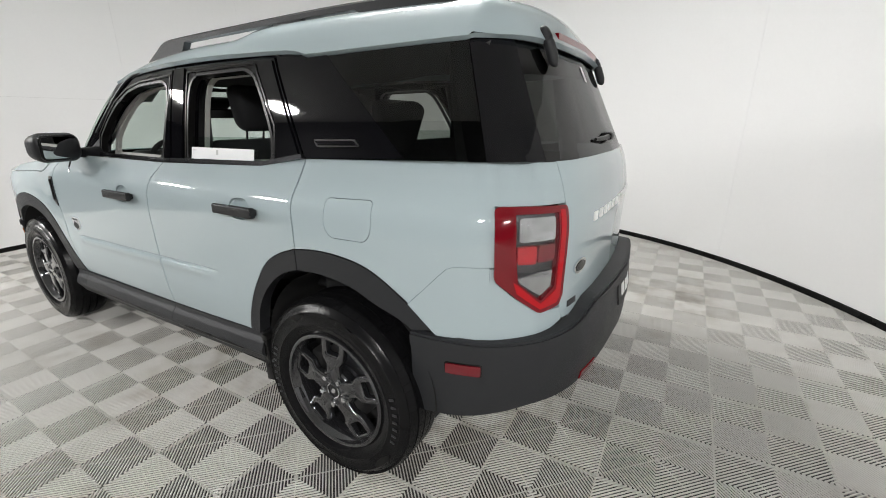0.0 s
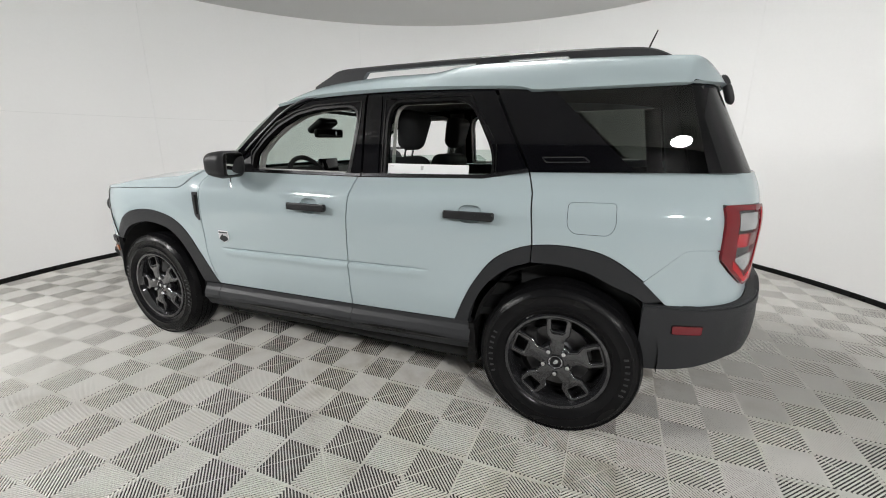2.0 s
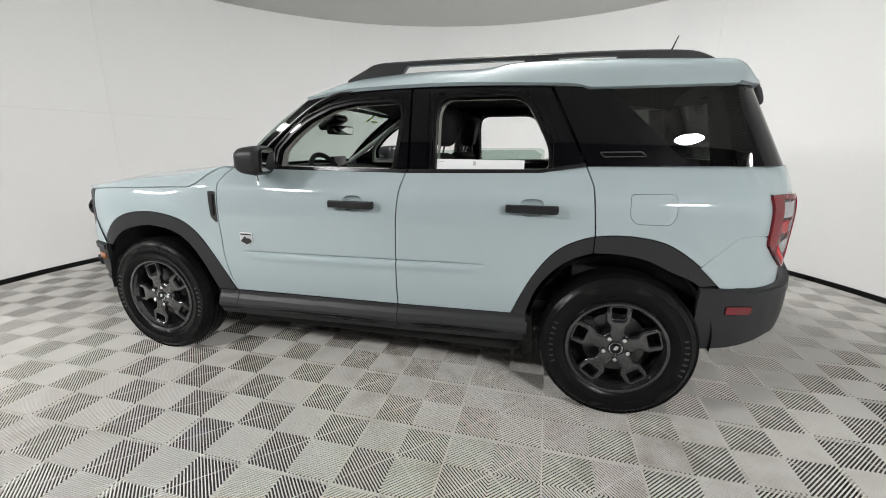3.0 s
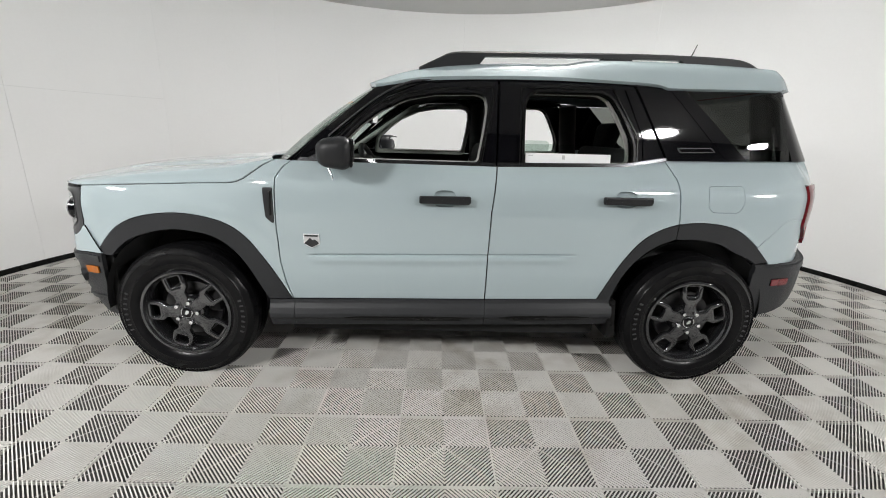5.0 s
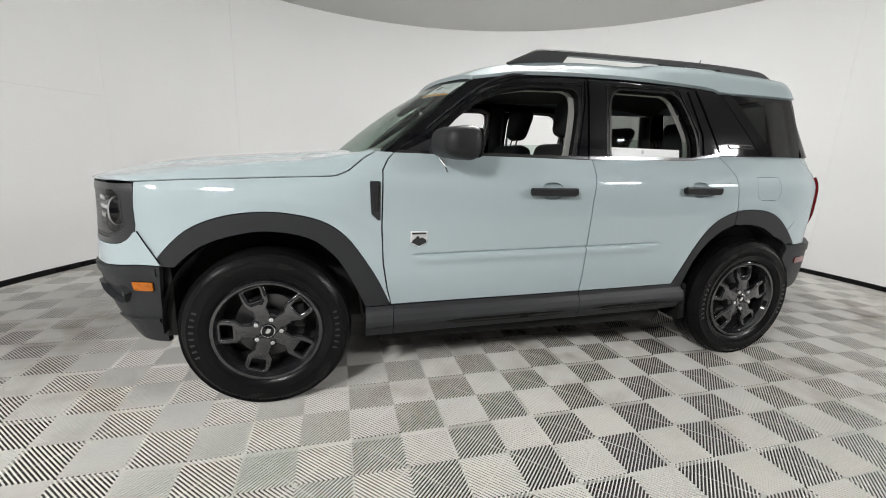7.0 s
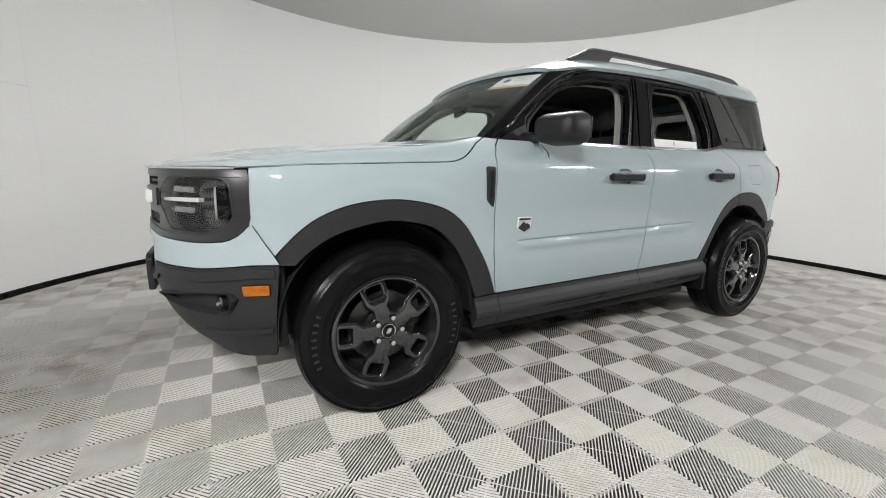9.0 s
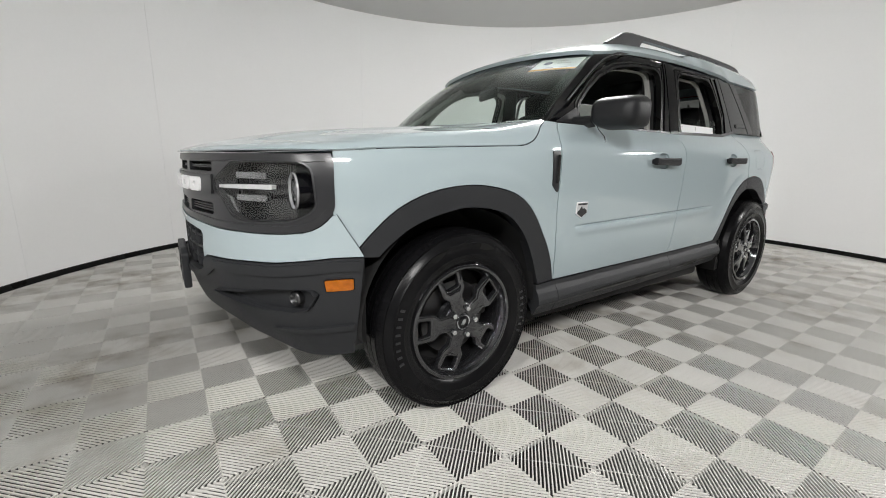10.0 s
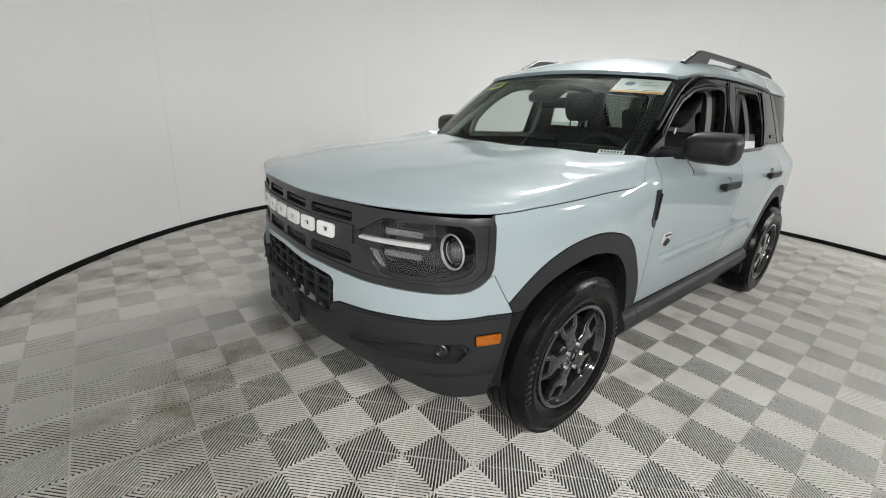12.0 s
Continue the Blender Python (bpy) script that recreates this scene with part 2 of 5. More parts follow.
def sheet(name, outline, mapping, material, parent, holes=(), off=0.0, depth=0.02, du=0.05, dv=0.03, label="", extra=(), flat=False):
    """A panel: an outline with holes in (u, v), laid on a curved surface by mapping(u, v), with its edges turned in by depth."""
    bm = bmesh.new()
    edges = []
    for loop in (outline, *holes):
        vs = [bm.verts.new((a, b, 0)) for a, b, *_ in loop]
        edges += [bm.edges.new((vs[i], vs[(i + 1) % len(vs)])) for i in range(len(vs))]
    bmesh.ops.triangle_fill(bm, use_beauty=True, edges=edges, normal=(0, 0, 1))
    us, vs_ = [v.co.x for v in bm.verts], [v.co.y for v in bm.verts]
    cuts = [((a, 0, 0), (1, 0, 0)) for a in np.arange(math.floor(min(us) / du) * du + du, max(us), du)]
    cuts += [((0, b, 0), (0, 1, 0)) for b in np.arange(math.floor(min(vs_) / dv) * dv + dv, max(vs_), dv)]
    cuts += list(extra)
    for co, no in cuts:
        bmesh.ops.bisect_plane(bm, geom=bm.verts[:] + bm.edges[:] + bm.faces[:], dist=1e-6, plane_co=co, plane_no=no)
    bmesh.ops.recalc_face_normals(bm, faces=bm.faces)
    if sum(f.normal.z * f.calc_area() for f in bm.faces) < 0:
        bmesh.ops.reverse_faces(bm, faces=bm.faces)
    e = 1e-3

    def spot(u, v):
        p = Vector(mapping(u, v))
        a = Vector(mapping(u + e, v)) - Vector(mapping(u - e, v))
        b = Vector(mapping(u, v + e)) - Vector(mapping(u, v - e))
        n = a.cross(b).normalized()
        ref = p - Vector((max(-1.4, min(1.4, p.x)), 0, 0.75))
        return p, n if n.dot(ref) > 0 else -n, n.dot(ref) > 0

    bm.verts.index_update()
    places = [spot(v.co.x, v.co.y) for v in bm.verts]
    verts = [tuple(p + n * off) for p, n, _ in places]
    normals = [n for _, n, _ in places]
    same = sum(1 if k else -1 for *_, k in places) > 0
    faces, loop_normals = [], []
    for f in bm.faces:
        ring = [v.index for v in f.verts]
        ring = ring if same else ring[::-1]
        faces.append(ring)
        loop_normals += [tuple(normals[i]) for i in ring]
    if depth:
        for edge in [x for x in bm.edges if len(x.link_faces) == 1]:
            loop = edge.link_loops[0]
            i, j = loop.vert.index, loop.link_loop_next.vert.index
            i, j = (i, j) if same else (j, i)
            base = len(verts)
            for k in (i, j):
                verts.append(verts[k])
                verts.append(tuple(Vector(verts[k]) - normals[k] * depth))
            ring = [base + 2, base, base + 1, base + 3]
            faces.append(ring)
            a, b, c = (Vector(verts[q]) for q in ring[:3])
            n = (b - a).cross(c - b)
            n = n.normalized() if n.length > 1e-12 else Vector((0, 0, 1))
            loop_normals += [tuple(n)] * 4
    bm.free()
    me = bpy.data.meshes.new(name)
    me.from_pydata(verts, [], faces)
    me.materials.append(material)
    me.polygons.foreach_set("use_smooth", [True] * len(me.polygons))
    if not flat:
        me.normals_split_custom_set(loop_normals)
    ob = new(name, me)
    ob.parent = parent
    return tagged(ob, label)


def net(name, rows, material, parent, label="", thick=0.0, flip=False, smooth=50):
    """A grid of places as one surface, thickened inwards."""
    bm = bmesh.new()
    vs = [[bm.verts.new(p) for p in row] for row in rows]
    for a, b in zip(vs, vs[1:]):
        for i in range(len(a) - 1):
            bm.faces.new((a[i], a[i + 1], b[i + 1], b[i]) if not flip else (a[i], b[i], b[i + 1], a[i + 1]))
    if thick:
        bm.normal_update()
        inner = {v: bm.verts.new(v.co - v.normal * thick) for v in list(bm.verts)}
        rim = [e for e in bm.edges if e.is_boundary]
        for f in list(bm.faces):
            bm.faces.new([inner[v] for v in reversed(f.verts)])
        for e in rim:
            l = e.link_loops[0]
            a, b = l.vert, l.link_loop_next.vert
            bm.faces.new((b, a, inner[a], inner[b]))
    return part(name, bm, material, parent, label, smooth)


# ---- the room ----
OPEN_FROM, OPEN_TO = radians(-25), radians(202)


def on_wall(angle, r=ROOM_R):
    return ROOM_X + r * math.cos(angle), ROOM_Y + r * math.sin(angle)


def build_wall():
    root = tagged(new("wall_round"), "tall round white painted booth wall with panel seams", "wall", kind="structure")
    seams = [OPEN_FROM, *map(radians, (9.5, 48.4, 87.0, 126.0, 165.8)), OPEN_TO]
    crack = 1.585
    spans = [(a0, a1, 0.0002, 0.0002, -0.02, ROOM_H) for a0, a1 in zip(seams[:4], seams[1:5])]
    bend = radians(146)
    spans.append((seams[4], bend, 0.0002, 0.0002, -0.02, ROOM_H))
    for a0, a1, e in ((bend, seams[5], 0), (seams[5], OPEN_TO, 0.0002)):
        spans.append((a0, a1, e, 0.0002, -0.02, crack - 0.0012))
        spans.append((a0, a1, e, 0.0002, crack + 0.0012, ROOM_H))
    for a0, a1, e0, e1, low, high in spans:
        bm = bmesh.new()
        cols = []
        steps = 24
        for k in range(steps + 1):
            a = a0 + (a1 - a0) * k / steps + (e0 if k == 0 else -e1 if k == steps else 0)
            cols.append([bm.verts.new((*on_wall(a, r), z)) for r, z in ((ROOM_R, low), (ROOM_R, high), (ROOM_R + 0.1, high), (ROOM_R + 0.1, low))])
        for p, q in zip(cols, cols[1:]):
            for i in range(4):
                bm.faces.new((p[i], p[(i + 1) % 4], q[(i + 1) % 4], q[i]))
        bm.faces.new(cols[0])
        bm.faces.new(cols[-1][::-1])
        bmesh.ops.recalc_face_normals(bm, faces=bm.faces)
        part("wall_panel", bm, WALL, root)
    backing = bmesh.new()
    ring = [[backing.verts.new((*on_wall(OPEN_FROM + (OPEN_TO - OPEN_FROM) * k / 90, ROOM_R + 0.006), z)) for z in (0, ROOM_H)] for k in range(91)]
    for p, q in zip(ring, ring[1:]):
        backing.faces.new((p[0], p[1], q[1], q[0]))
    part("joint_filler", backing, CEILING, root)
    base = bmesh.new()
    cols = []
    for k in range(181):
        a = OPEN_FROM + (OPEN_TO - OPEN_FROM) * k / 180
        cols.append([base.verts.new((*on_wall(a, r), z)) for r, z in ((ROOM_R - 0.012, 0.0), (ROOM_R - 0.012, 0.042), (ROOM_R - 0.003, 0.048), (ROOM_R - 0.002, 0.0))])
    for p, q in zip(cols, cols[1:]):
        for i in range(4):
            base.faces.new((p[i], p[(i + 1) % 4], q[(i + 1) % 4], q[i]))
    bmesh.ops.recalc_face_normals(base, faces=base.faces)
    tagged(part("baseboard", base, SEAL), "black rubber cove strip along the foot of the wall", "baseboard", kind="structure")


def build_shell():
    """The ceiling, the slab, and the dark hall on the open side, behind the camera."""
    wide, deep = 2 * HALL_SIDE, 4.6 - HALL_BACK
    mid_y = (4.6 + HALL_BACK) / 2
    tagged(part("ceiling", box((wide, deep, 0.1), (ROOM_X, mid_y, ROOM_H + 0.052)), CEILING, smooth=0), "flat grey painted ceiling above the booth", "ceiling", kind="structure")
    tagged(part("ground", box((wide, deep, 0.1), (ROOM_X, mid_y, -0.0715)), SUBFLOOR, smooth=0), "dark slab under the floor tiles", "floor", kind="structure")
    for name, size, at in (("wall_south", (wide, 0.1, ROOM_H), (ROOM_X, HALL_BACK - 0.052, ROOM_H / 2)), ("wall_east", (0.1, deep, ROOM_H), (ROOM_X + HALL_SIDE + 0.052, mid_y, ROOM_H / 2)), ("wall_west", (0.1, deep, ROOM_H), (ROOM_X - HALL_SIDE - 0.052, mid_y, ROOM_H / 2)), ("wall_north", (wide, 0.1, ROOM_H), (ROOM_X, 4.652, ROOM_H / 2))):
        tagged(part(name, box(size, at), CURTAIN, smooth=0), "plain dark wall of the hall round the booth", "wall", kind="structure")


GRID_X, GRID_Y, SQUARE = 0.0161, -1.2338, 0.2013
RIBS = 24


def tile_data():
    """One vented floor tile: four squares of slanted ribs round a knob, ribs square to the tile's cross braces."""
    verts, faces = [], []

    def slab(corners, low, top=0.0, foot=None):
        k = len(verts)
        c = len(corners)
        verts.extend((x, y, top) for x, y in corners)
        verts.extend((x, y, low) for x, y in foot or corners)
        faces.append([k + i for i in range(c)])
        faces.extend([k + i, k + c + i, k + c + (i + 1) % c, k + (i + 1) % c] for i in range(c))

    s, step = SQUARE - 0.0001, 2 * SQUARE / RIBS
    for sx, sy in ((1, 1), (-1, 1), (-1, -1), (1, -1)):
        for k in range(RIBS):
            rims = []
            for a, b in ((k + 0.325, k + 0.675), (k + 0.33, k + 0.67)):
                line = []
                for d, back in ((a * step, False), (b * step, True)):
                    lo, hi = max(0.0, d - s), min(d, s)
                    ends = [(hi, d - hi), (lo, d - lo)]
                    line += ends[::-1] if back else ends
                pts = [(sx * max(0, min(s, x)), sy * max(0, min(s, y))) for x, y in line]
                rims.append(pts[::-1] if sx * sy < 0 else pts)
            slab(rims[0], -0.0052, 0.0, rims[1])
        w = 0.0021
        brace = [(sx * 0.006 + sy * w, sy * 0.006 - sx * w), (sx * s + sy * 0, sy * (s - w)), (sx * s, sy * s), (sx * 0.006 - sy * w, sy * 0.006 + sx * w)]
        k = len(verts)
        verts.extend((x, y, -0.0052) for x, y in brace)
        faces.append([k, k + 1, k + 2, k + 3])
    slab([(0.007 * math.cos(a), 0.007 * math.sin(a)) for a in (math.pi * q / 4 for q in range(8))], -0.01)
    slab([(s, -s), (s, s), (s - 0.0025, s), (s - 0.0025, -s)], -0.02, -0.0085)
    slab([(-s, s), (-s, -s), (-s + 0.0025, -s), (-s + 0.0025, s)], -0.02, -0.0085)
    slab([(-s, s - 0.0025), (s, s - 0.0025), (s, s), (-s, s)], -0.02, -0.0085)
    slab([(-s, -s), (s, -s), (s, -s + 0.0025), (-s, -s + 0.0025)], -0.02, -0.0085)
    return verts, faces


def build_floor():
    root = tagged(new("floor"), "light grey vented plastic tile floor with slanted ribs", "floor", kind="structure")
    verts, faces = tile_data()
    me = bpy.data.meshes.new("floor_tile")
    me.from_pydata(verts, [], faces)
    me.materials.append(TILE)
    me.update()
    spots = []
    for i in range(-24, 25):
        for j in range(-24, 25):
            x, y = GRID_X + (2 * i) * SQUARE, GRID_Y + (2 * j + 1) * SQUARE
            if math.hypot(x - ROOM_X, y - ROOM_Y) < ROOM_R + 0.2 or (HALL_BACK + 0.21 < y < -1.75 and abs(x) < 5.2):
                spots.append((math.hypot(x - 0.0, (y + 1.4) * 0.8), x, y))
    spots.sort()
    for _, x, y in spots[:300]:
        tile = new("tile", me)
        tile.parent, tile.location = root, (x, y, 0)
    base = np.array(verts)
    all_v, all_f = [], []
    for _, x, y in spots[300:]:
        k = sum(len(v) for v in all_v)
        all_v.append(base + (x, y, 0))
        all_f += [[i + k for i in f] for f in faces]
    rest = bpy.data.meshes.new("outer_tiles")
    rest.from_pydata(np.concatenate(all_v).tolist(), [], all_f)
    rest.materials.append(TILE)
    ob = new("outer_tiles", rest)
    ob.parent = root
    tagged(ob, kind="stuff")


# Added fill lamp, out of view, that brightens the booth walls.
def build_fill_dome(x, y):
    root = tagged(new("ceiling_lamp"), "deep round fill lamp, an added source under the booth ceiling", "lamp", "lamps above the car")
    root.location = (x, y, ROOM_H - 0.05)
    part("housing", lathe([(0, 0.05), (0.30, 0.05), (0.345, 0.03), (0.35, 0.0), (0.335, 0.0)], 40, "z"), HOUSING, root)
    part("diffuser", lathe([(0.338, 0.005), (0.336, -0.12), (0.30, -0.18), (0.20, -0.225), (0, -0.24)], 40, "z"), FILL_GLOW, root)


def build_lamp(x, y, z):
    root = tagged(new("ceiling_lamp"), "round white disc lamp hung close under the ceiling", "lamp", "lamps on the open side")
    root.location = (x, y, z)
    part("housing", lathe([(0, 0.06), (0.1, 0.06), (0.14, 0.05), (0.33, 0.03), (0.335, 0.0), (0.327, 0.0), (0.325, 0.012)], 48, "z"), HOUSING, root)
    part("diffuser", lathe([(0.325, 0.006), (0.315, -0.02), (0.26, -0.04), (0.14, -0.052), (0, -0.056)], 48, "z"), LAMP_GLOW, root)
    part("rod", tube([(0, 0, 0.05), (0, 0, ROOM_H - z)], 0.012), HOUSING, root)


build_wall()
build_shell()
build_fill_dome(0.72, 0.45)
for lx, ly in ((3.4, -4.2), (-2.75, -3.8), (6.5, -4.55), (-4.9, -3.1)):
    build_lamp(lx, ly, 2.88)


# ---- the car: its surfaces ----
SIDE_HALF = soft_table([0.0, 0.25, 0.33, 0.45, 0.6, 0.7, 0.85, 0.96, 1.03, 1.08, 1.13, 1.17, 1.2], [0.84, 0.862, 0.874, 0.887, 0.894, 0.898, 0.905, 0.906, 0.899, 0.875, 0.828, 0.787, 0.762])
NOSE_HALF = soft_table([0.0, 0.25, 0.45, 0.7, 0.85, 0.93, 0.99, 1.046, 1.1, 1.16], [0.84, 0.862, 0.887, 0.898, 0.905, 0.9, 0.884, 0.852, 0.815, 0.775])
PLAN_HALF = soft_table([-1.98, -1.93, -1.86, -1.80, -1.70, -1.5, -1.2, -0.6, 0.0, 0.6, 1.0, 1.32, 1.6, 1.75, 1.85, 1.917, 1.96], [0.735, 0.78, 0.826, 0.852, 0.880, 0.902, 0.907, 0.905, 0.907, 0.904, 0.893, 0.878, 0.858, 0.842, 0.818, 0.785, 0.757])
GLASS_HALF = soft_table([1.1, 1.19, 1.3, 1.4, 1.53, 1.57, 1.61], [0.787, 0.767, 0.747, 0.726, 0.695, 0.672, 0.63])
GLASS_PLAN = soft_table([-1.0, -0.8, -0.4, 0.0, 0.5, 0.9, 1.2, 1.5, 1.66, 1.78, 1.9], [-0.05, -0.035, -0.028, -0.008, 0.002, 0.0, -0.009, -0.025, -0.040, -0.056, -0.082])


def crease(x, z):
    """The pressed groove along the doors, running out at both ends."""
    middle = 0.693 + 0.0217 * x
    fade = min(1.0, max(0.0, (x + 0.69) / 0.06), 1.0) * min(1.0, max(0.0, (0.70 - x) / 0.12))
    d = z - middle
    return fade * (0.005 * math.exp(-((d + 0.024) / 0.018) ** 2) - 0.012 * math.exp(-((d - 0.002) / 0.0055) ** 2))


def arch_brow(x, z):
    """The pressed ridge that rings each wheel arch."""
    cx = -1.285 if x < 0 else 1.31
    r = math.hypot((x - cx) / 0.50, (z - 0.40) / 0.485)
    t = min(1.0, max(0.0, (1.19 - r) / 0.12))
    return 0.0045 * t * t * (3 - 2 * t) * min(1.0, max(0.0, (z - 0.5) / 0.15))


def body_side(sign):
    def place(x, z):
        nose = min(1.0, max(0.0, (-0.85 - x) / 0.4))
        nose = nose * nose * (3 - 2 * nose)
        half = (1 - nose) * SIDE_HALF(z) + nose * NOSE_HALF(z)
        t = min(1.0, max(0.0, (0.98 - abs(x)) / 0.2))
        tuck = 0.015 * t * t * (3 - 2 * t) * (max(0.0, 0.60 - z) / 0.15) ** 1.6
        return x, sign * (PLAN_HALF(x) - 0.905 + half - tuck + crease(x, z) + arch_brow(x, z)), z

    return place


def flank(sign):
    """The body side, carried on round the rear corner."""
    side = body_side(sign)

    def place(x, z):
        k = min(1.0, max(0.0, (x - 1.60) / 0.14))
        p = Vector(side(x, z))
        if k > 0:
            u = float(np.interp(-x, -REAR.line[:, 1], REAR.way))
            p = p.lerp(Vector(rear_at(sign * u, z)), k * k * (3 - 2 * k))
        return tuple(p)

    return place


def glass_side(sign):
    return lambda x, z: (x, sign * (GLASS_HALF(z) + GLASS_PLAN(x)), z)


class Plan:
    """A plan curve from the middle of one end round its corner; u is the way along it, to both sides."""

    def __init__(self, points):
        line = np.array([(y, x) for y, x, _ in smooth_line([(a, b, 0) for a, b in points], 16)])
        self.line = line
        self.way = np.r_[0, np.cumsum(np.hypot(*np.diff(line, axis=0).T))]

    def u(self, y):
        return float(np.interp(y, self.line[:, 0], self.way))

    def at(self, u):
        a = abs(u)
        s = 1 if u >= 0 else -1
        y, x = np.interp(a, self.way, self.line[:, 0]), np.interp(a, self.way, self.line[:, 1])
        y2, x2 = np.interp(a + 0.01, self.way, self.line[:, 0]), np.interp(a + 0.01, self.way, self.line[:, 1])
        y1, x1 = np.interp(max(a - 0.01, 0), self.way, self.line[:, 0]), np.interp(max(a - 0.01, 0), self.way, self.line[:, 1])
        dy, dx = y2 - y1, x2 - x1
        size = math.hypot(dx, dy)
        return x, s * y, dx / size, s * dy / size


FRONT = Plan([(0, -2.19), (0.2, -2.182), (0.38, -2.145), (0.55, -2.09), (0.68, -2.015), (0.77, -1.94), (0.82, -1.87), (0.85, -1.80), (0.875, -1.72), (0.895, -1.58)])
REAR = Plan([(0, 2.13), (0.3, 2.12), (0.5, 2.10), (0.6, 2.075), (0.685, 2.03), (0.745, 1.97), (0.785, 1.917), (0.818, 1.85), (0.842, 1.75), (0.858, 1.6)])


def end_face(plan, back, sign_x):
    """Maps (u, z) on a plan curve, set back along its normal by back(z, side) where side runs from 0 at the middle to 1 on the flank."""

    def place(u, z):
        x, y, dx, dy = plan.at(u)
        side = min(1.0, abs(dx))
        nx, ny = (-dy, dx) if sign_x < 0 else (dy, -dx)
        if nx * sign_x < 0 or (abs(nx) < 1e-6 and ny * y < 0):
            nx, ny = -nx, -ny
        b = back(z, side)
        return x - nx * b, y - ny * b, z

    return place


FRONT_BACK = soft_table([0.2, 0.3, 0.4, 0.5, 0.6, 0.66, 0.75, 0.9, 0.99, 1.05], [0.17, 0.10, 0.045, 0.012, -0.004, -0.004, 0.006, 0.014, 0.022, 0.05])
REAR_BACK = soft_table([0.3, 0.4, 0.5, 0.6, 0.68, 0.8, 1.0, 1.08, 1.15, 1.22], [0.07, 0.02, -0.005, -0.01, 0.0, 0.006, 0.0, 0.008, 0.022, 0.05])
front_at = end_face(FRONT, lambda z, s: FRONT_BACK(z) * (1 - 0.75 * s * s) + s * s * (0.9 - NOSE_HALF(z)) * 0.9, -1)
rear_at = end_face(REAR, lambda z, s: REAR_BACK(z) * (1 - s * s) + s * s * (0.905 - SIDE_HALF(z)), 1)

ROOF_MID = soft_table([-0.47, -0.3, -0.15, 0.0, 0.3, 0.52, 0.63, 0.75, 0.88, 1.0, 1.3, 1.6, 1.8, 1.95], [1.543, 1.606, 1.643, 1.664, 1.683, 1.685, 1.689, 1.709, 1.714, 1.715, 1.714, 1.708, 1.699, 1.670])
ROOF_EDGE = soft_table([-0.42, -0.3, -0.13, 0.17, 0.53, 0.97, 1.09, 1.13, 1.4, 1.73, 1.8, 1.95], [1.505, 1.520, 1.549, 1.565, 1.570, 1.561, 1.552, 1.541, 1.543, 1.549, 1.551, 1.56])


def roof_at(x, y):
    """Height of the roof skin."""
    edge = GLASS_HALF(1.56) + GLASS_PLAN(x) + 0.004
    t = min(1.0, abs(y) / edge)
    mid, low = ROOF_MID(x), ROOF_EDGE(x)
    crown = mid - 0.062 * t * t - (mid - 0.062 - low) * max(0.0, (t - 0.84) / 0.16) ** 1.6
    groove = 0.006 * math.exp(-((abs(y) - 0.28) / 0.02) ** 2) * min(1, max(0, (x + 0.1) / 0.2)) * min(1, max(0, (1.7 - x) / 0.2))
    return crown - groove


# ---- the car: parts ----
suv = tagged(new("suv"), "pale grey compact off-road car with black trim, side windows lowered", "car")
BELT = lambda x: 1.141 + 0.018 * x
FRONT_ARCH_OUT = [(-1.767, 0.656), (-1.71, 0.727), (-1.618, 0.809), (-1.507, 0.859), (-1.376, 0.882), (-1.246, 0.88), (-1.095, 0.846), (-0.992, 0.776), (-0.906, 0.658), (-0.844, 0.551), (-0.792, 0.433)]
FRONT_ARCH_IN = [(-1.682, 0.651), (-1.63, 0.70), (-1.551, 0.752), (-1.43, 0.79), (-1.308, 0.803), (-1.153, 0.774), (-1.053, 0.702), (-0.981, 0.597), (-0.922, 0.47), (-0.905, 0.433)]
REAR_ARCH_OUT = [(0.832, 0.462), (0.879, 0.576), (0.939, 0.691), (1.027, 0.804), (1.141, 0.868), (1.263, 0.891), (1.392, 0.887), (1.512, 0.858), (1.633, 0.78), (1.735, 0.685)]
REAR_ARCH_IN = [(0.899, 0.462), (0.941, 0.593), (1.016, 0.702), (1.127, 0.783), (1.266, 0.807), (1.417, 0.787), (1.53, 0.736), (1.62, 0.70), (1.665, 0.672)]
flat = lambda pts: [(a, b) for a, b, *_ in pts]
arc = lambda pts, n=4: flat(smooth_line([(a, b, 0) for a, b in pts], n))
GAP = 0.0032


def shrink(outline, d=GAP):
    """Draws an outline in by d, for the joints between panels."""
    p = [Vector(q) for q in outline]
    area = sum(a.x * b.y - b.x * a.y for a, b in zip(p, p[1:] + p[:1]))
    out = []
    for i, b in enumerate(p):
        u, w = (b - p[i - 1]), (p[(i + 1) % len(p)] - b)
        n1, n2 = (Vector((-v.y, v.x)).normalized() * (1 if area > 0 else -1) for v in (u, w))
        m = n1 + n2
        m = m / max(0.5, m.dot(n1)) if m.length > 1e-6 else n1
        out.append(tuple(b + m * d))
    return out


def handle_oval(x0, x1, z):
    mid = (x0 + x1) / 2
    return [(mid + 0.056 * math.copysign(abs(math.cos(a)) ** 0.7, math.cos(a)), z + 0.003 + 0.041 * math.copysign(abs(math.sin(a)) ** 0.7, math.sin(a))) for a in (math.pi * k / 16 for k in range(32))]


